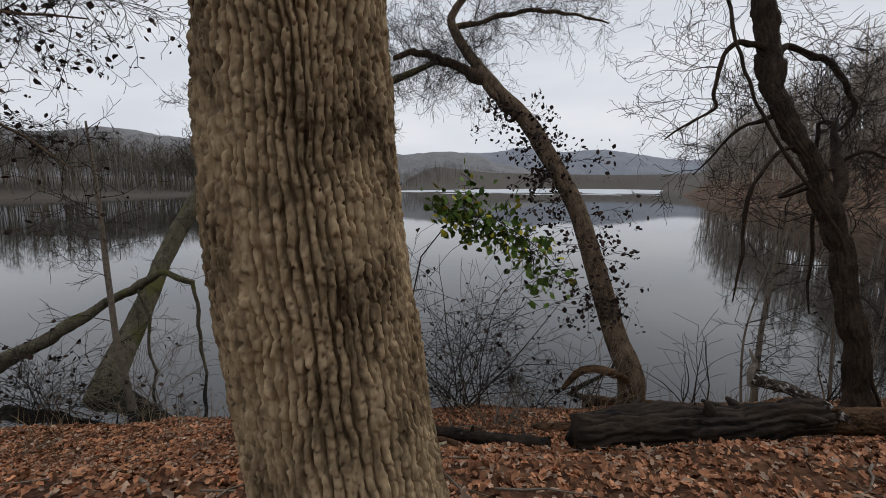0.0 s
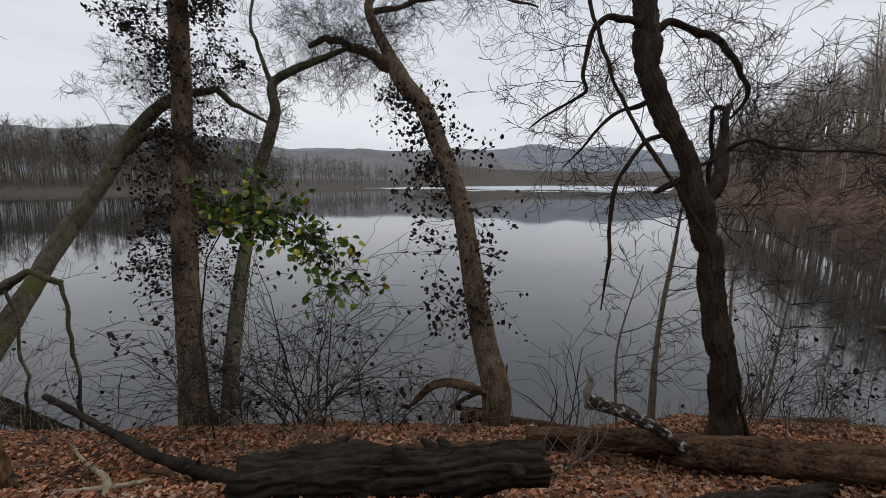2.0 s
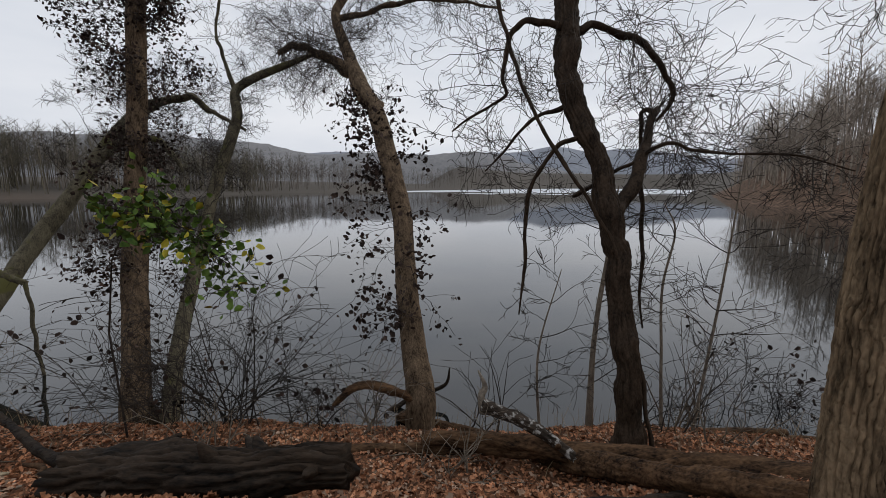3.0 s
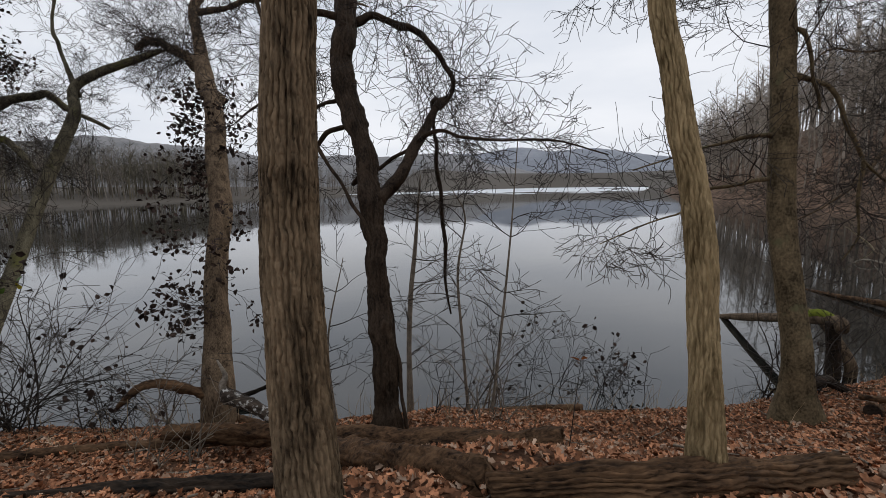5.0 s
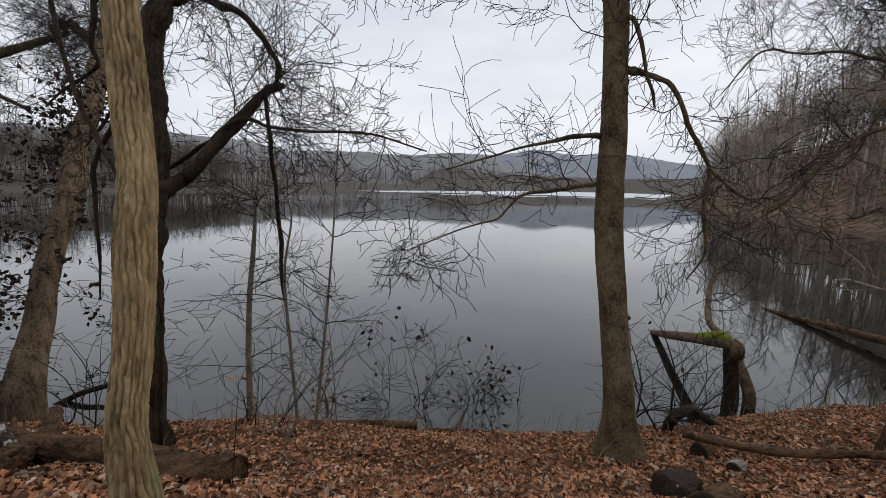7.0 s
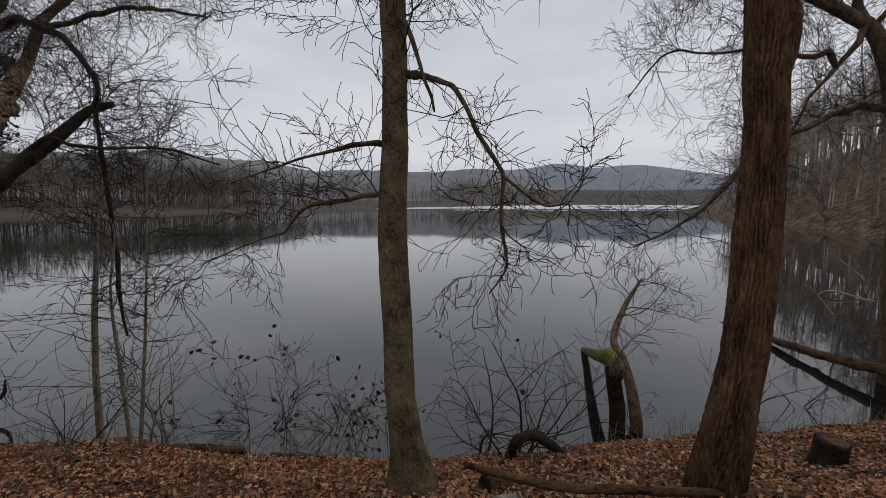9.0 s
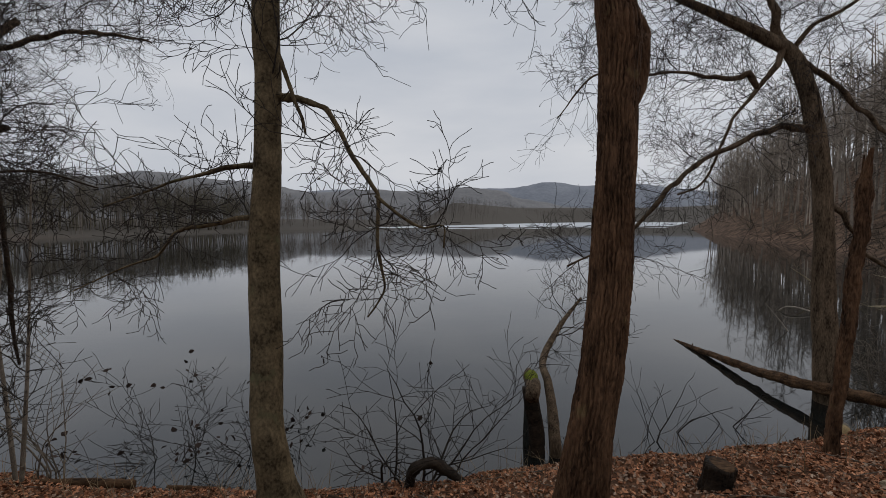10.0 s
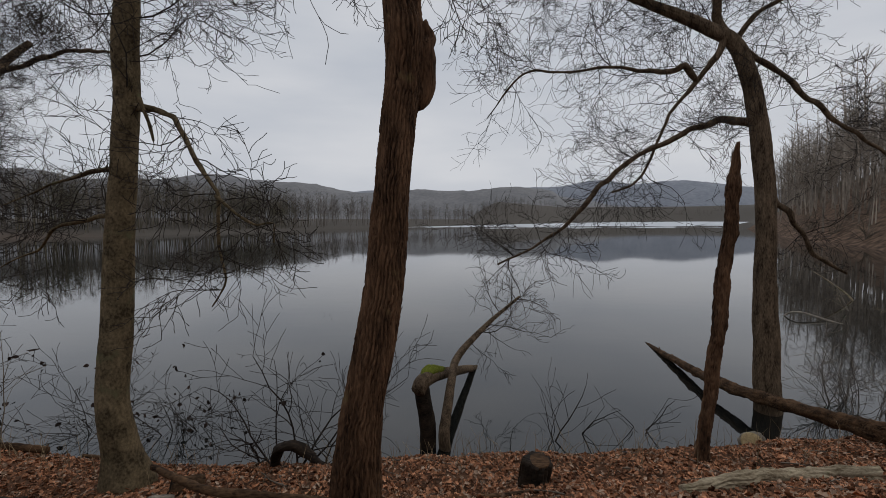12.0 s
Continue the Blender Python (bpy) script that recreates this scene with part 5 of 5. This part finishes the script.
# ---- fallen leaves, grass ----
def litter(name, mat, label, count, seed, size, lift):
    r = np.random.RandomState(seed)
    x = r.uniform(-9, 27, count * 2)
    y = path_y(x) + r.uniform(-0.8, 7.0, count * 2)
    z = bumpy_z(x, y)
    keep = (z > WATER + 0.05)
    x, y, z = x[keep][:count], y[keep][:count], z[keep][:count]
    n = len(x)
    a = r.uniform(0, 2 * math.pi, n)
    s = size * r.uniform(0.55, 1.35, n)
    tilt, roll, curl = r.normal(0, 0.35, n), r.normal(0, 0.4, n), r.normal(0.18, 0.22, n)
    w = r.uniform(0.26, 0.42, n)
    ax = np.stack([np.cos(a) * np.cos(tilt), np.sin(a) * np.cos(tilt), np.sin(tilt)], -1)
    sd = np.stack([-np.sin(a), np.cos(a), np.zeros(n)], -1)
    nm = np.cross(ax, sd)
    sd2 = sd * np.cos(roll)[:, None] + nm * np.sin(roll)[:, None]
    nm2 = np.cross(ax, sd2)
    o = np.stack([x, y, z + lift * r.uniform(0.3, 1.6, n) + np.abs(np.sin(tilt)) * s * 0.3], -1)
    outline = ((-0.5, 0, 0), (-0.25, 0.8, 1), (-0.2, 0, 0.1), (-0.25, -0.8, 1), (0.0, 0.55, 0.7), (0.05, -0.55, 0.7), (0.18, 0.95, 1.1), (0.15, 0, 0.1), (0.18, -0.95, 1.1), (0.5, 0, 0.5))
    P = np.stack([o + ax * (s * u)[:, None] + sd2 * (s * w * v)[:, None] + nm2 * (s * curl * c)[:, None] for u, v, c in outline], 1)
    quad = ((0, 2, 1), (0, 3, 2), (1, 2, 7, 4), (3, 5, 7, 2), (4, 7, 9, 6), (5, 8, 9, 7))
    g = Geo()
    g.v = P.reshape(-1, 3).tolist()
    g.f = [tuple(i * 10 + k for k in q) for i in range(n) for q in quad]
    tagged(new(name, mesh_of(name, g, mat)), label, "fallen leaves", kind="stuff")


litter("leaf_litter", LITTER, "brown curled fallen oak leaves covering the bank", 150000, 5, 0.054, 0.020)
litter("pale_leaf_litter", LITTER_PALE, "bleached pale fallen leaves among the brown ones", 24000, 6, 0.052, 0.024)

rng = random.Random(150)
g = Geo()
for _ in range(900):
    x = rng.uniform(-8, 25)
    y = float(path_y(x)) + rng.choice((rng.uniform(4.0, 6.5), rng.gauss(6.0, 0.35)))
    z = ground_at(x, y)
    if z < WATER:
        continue
    h = rng.uniform(0.15, 0.5)
    dx, dy = rng.gauss(0, 0.12), rng.gauss(0, 0.1)
    thin_tube(g, [(x, y, z - 0.02, 0.004), (x + dx * 0.4, y + dy * 0.4, z + h * 0.6, 0.003), (x + dx, y + dy, z + h, 0.0015)])
tagged(new("dry_grass", mesh_of("dry_grass", g, GRASS)), "thin dry grass and stalks along the water's edge", "grass", kind="stuff")

# small sticks lying about
rng = random.Random(160)
g = Geo()
for _ in range(420):
    x = rng.uniform(-8, 25)
    y = float(path_y(x)) + rng.uniform(0.6, 6.0)
    a, l, r0 = rng.uniform(0, 6.283), rng.uniform(0.15, 0.9), rng.uniform(0.003, 0.011)
    pts = []
    for k in range(5):
        u = (k / 4 - 0.5) * l
        px, py = x + math.cos(a) * u + rng.gauss(0, 0.012), y + math.sin(a) * u + rng.gauss(0, 0.012)
        pts.append((px, py, ground_at(px, py) + 0.028 + rng.uniform(0, 0.02), r0 * (1.1 - 0.15 * k)))
    thin_tube(g, pts, 5)
tagged(new("stick_litter", mesh_of("stick_litter", g, TWIG_PALE)), "small dry sticks scattered over the leaves", "sticks", kind="stuff")
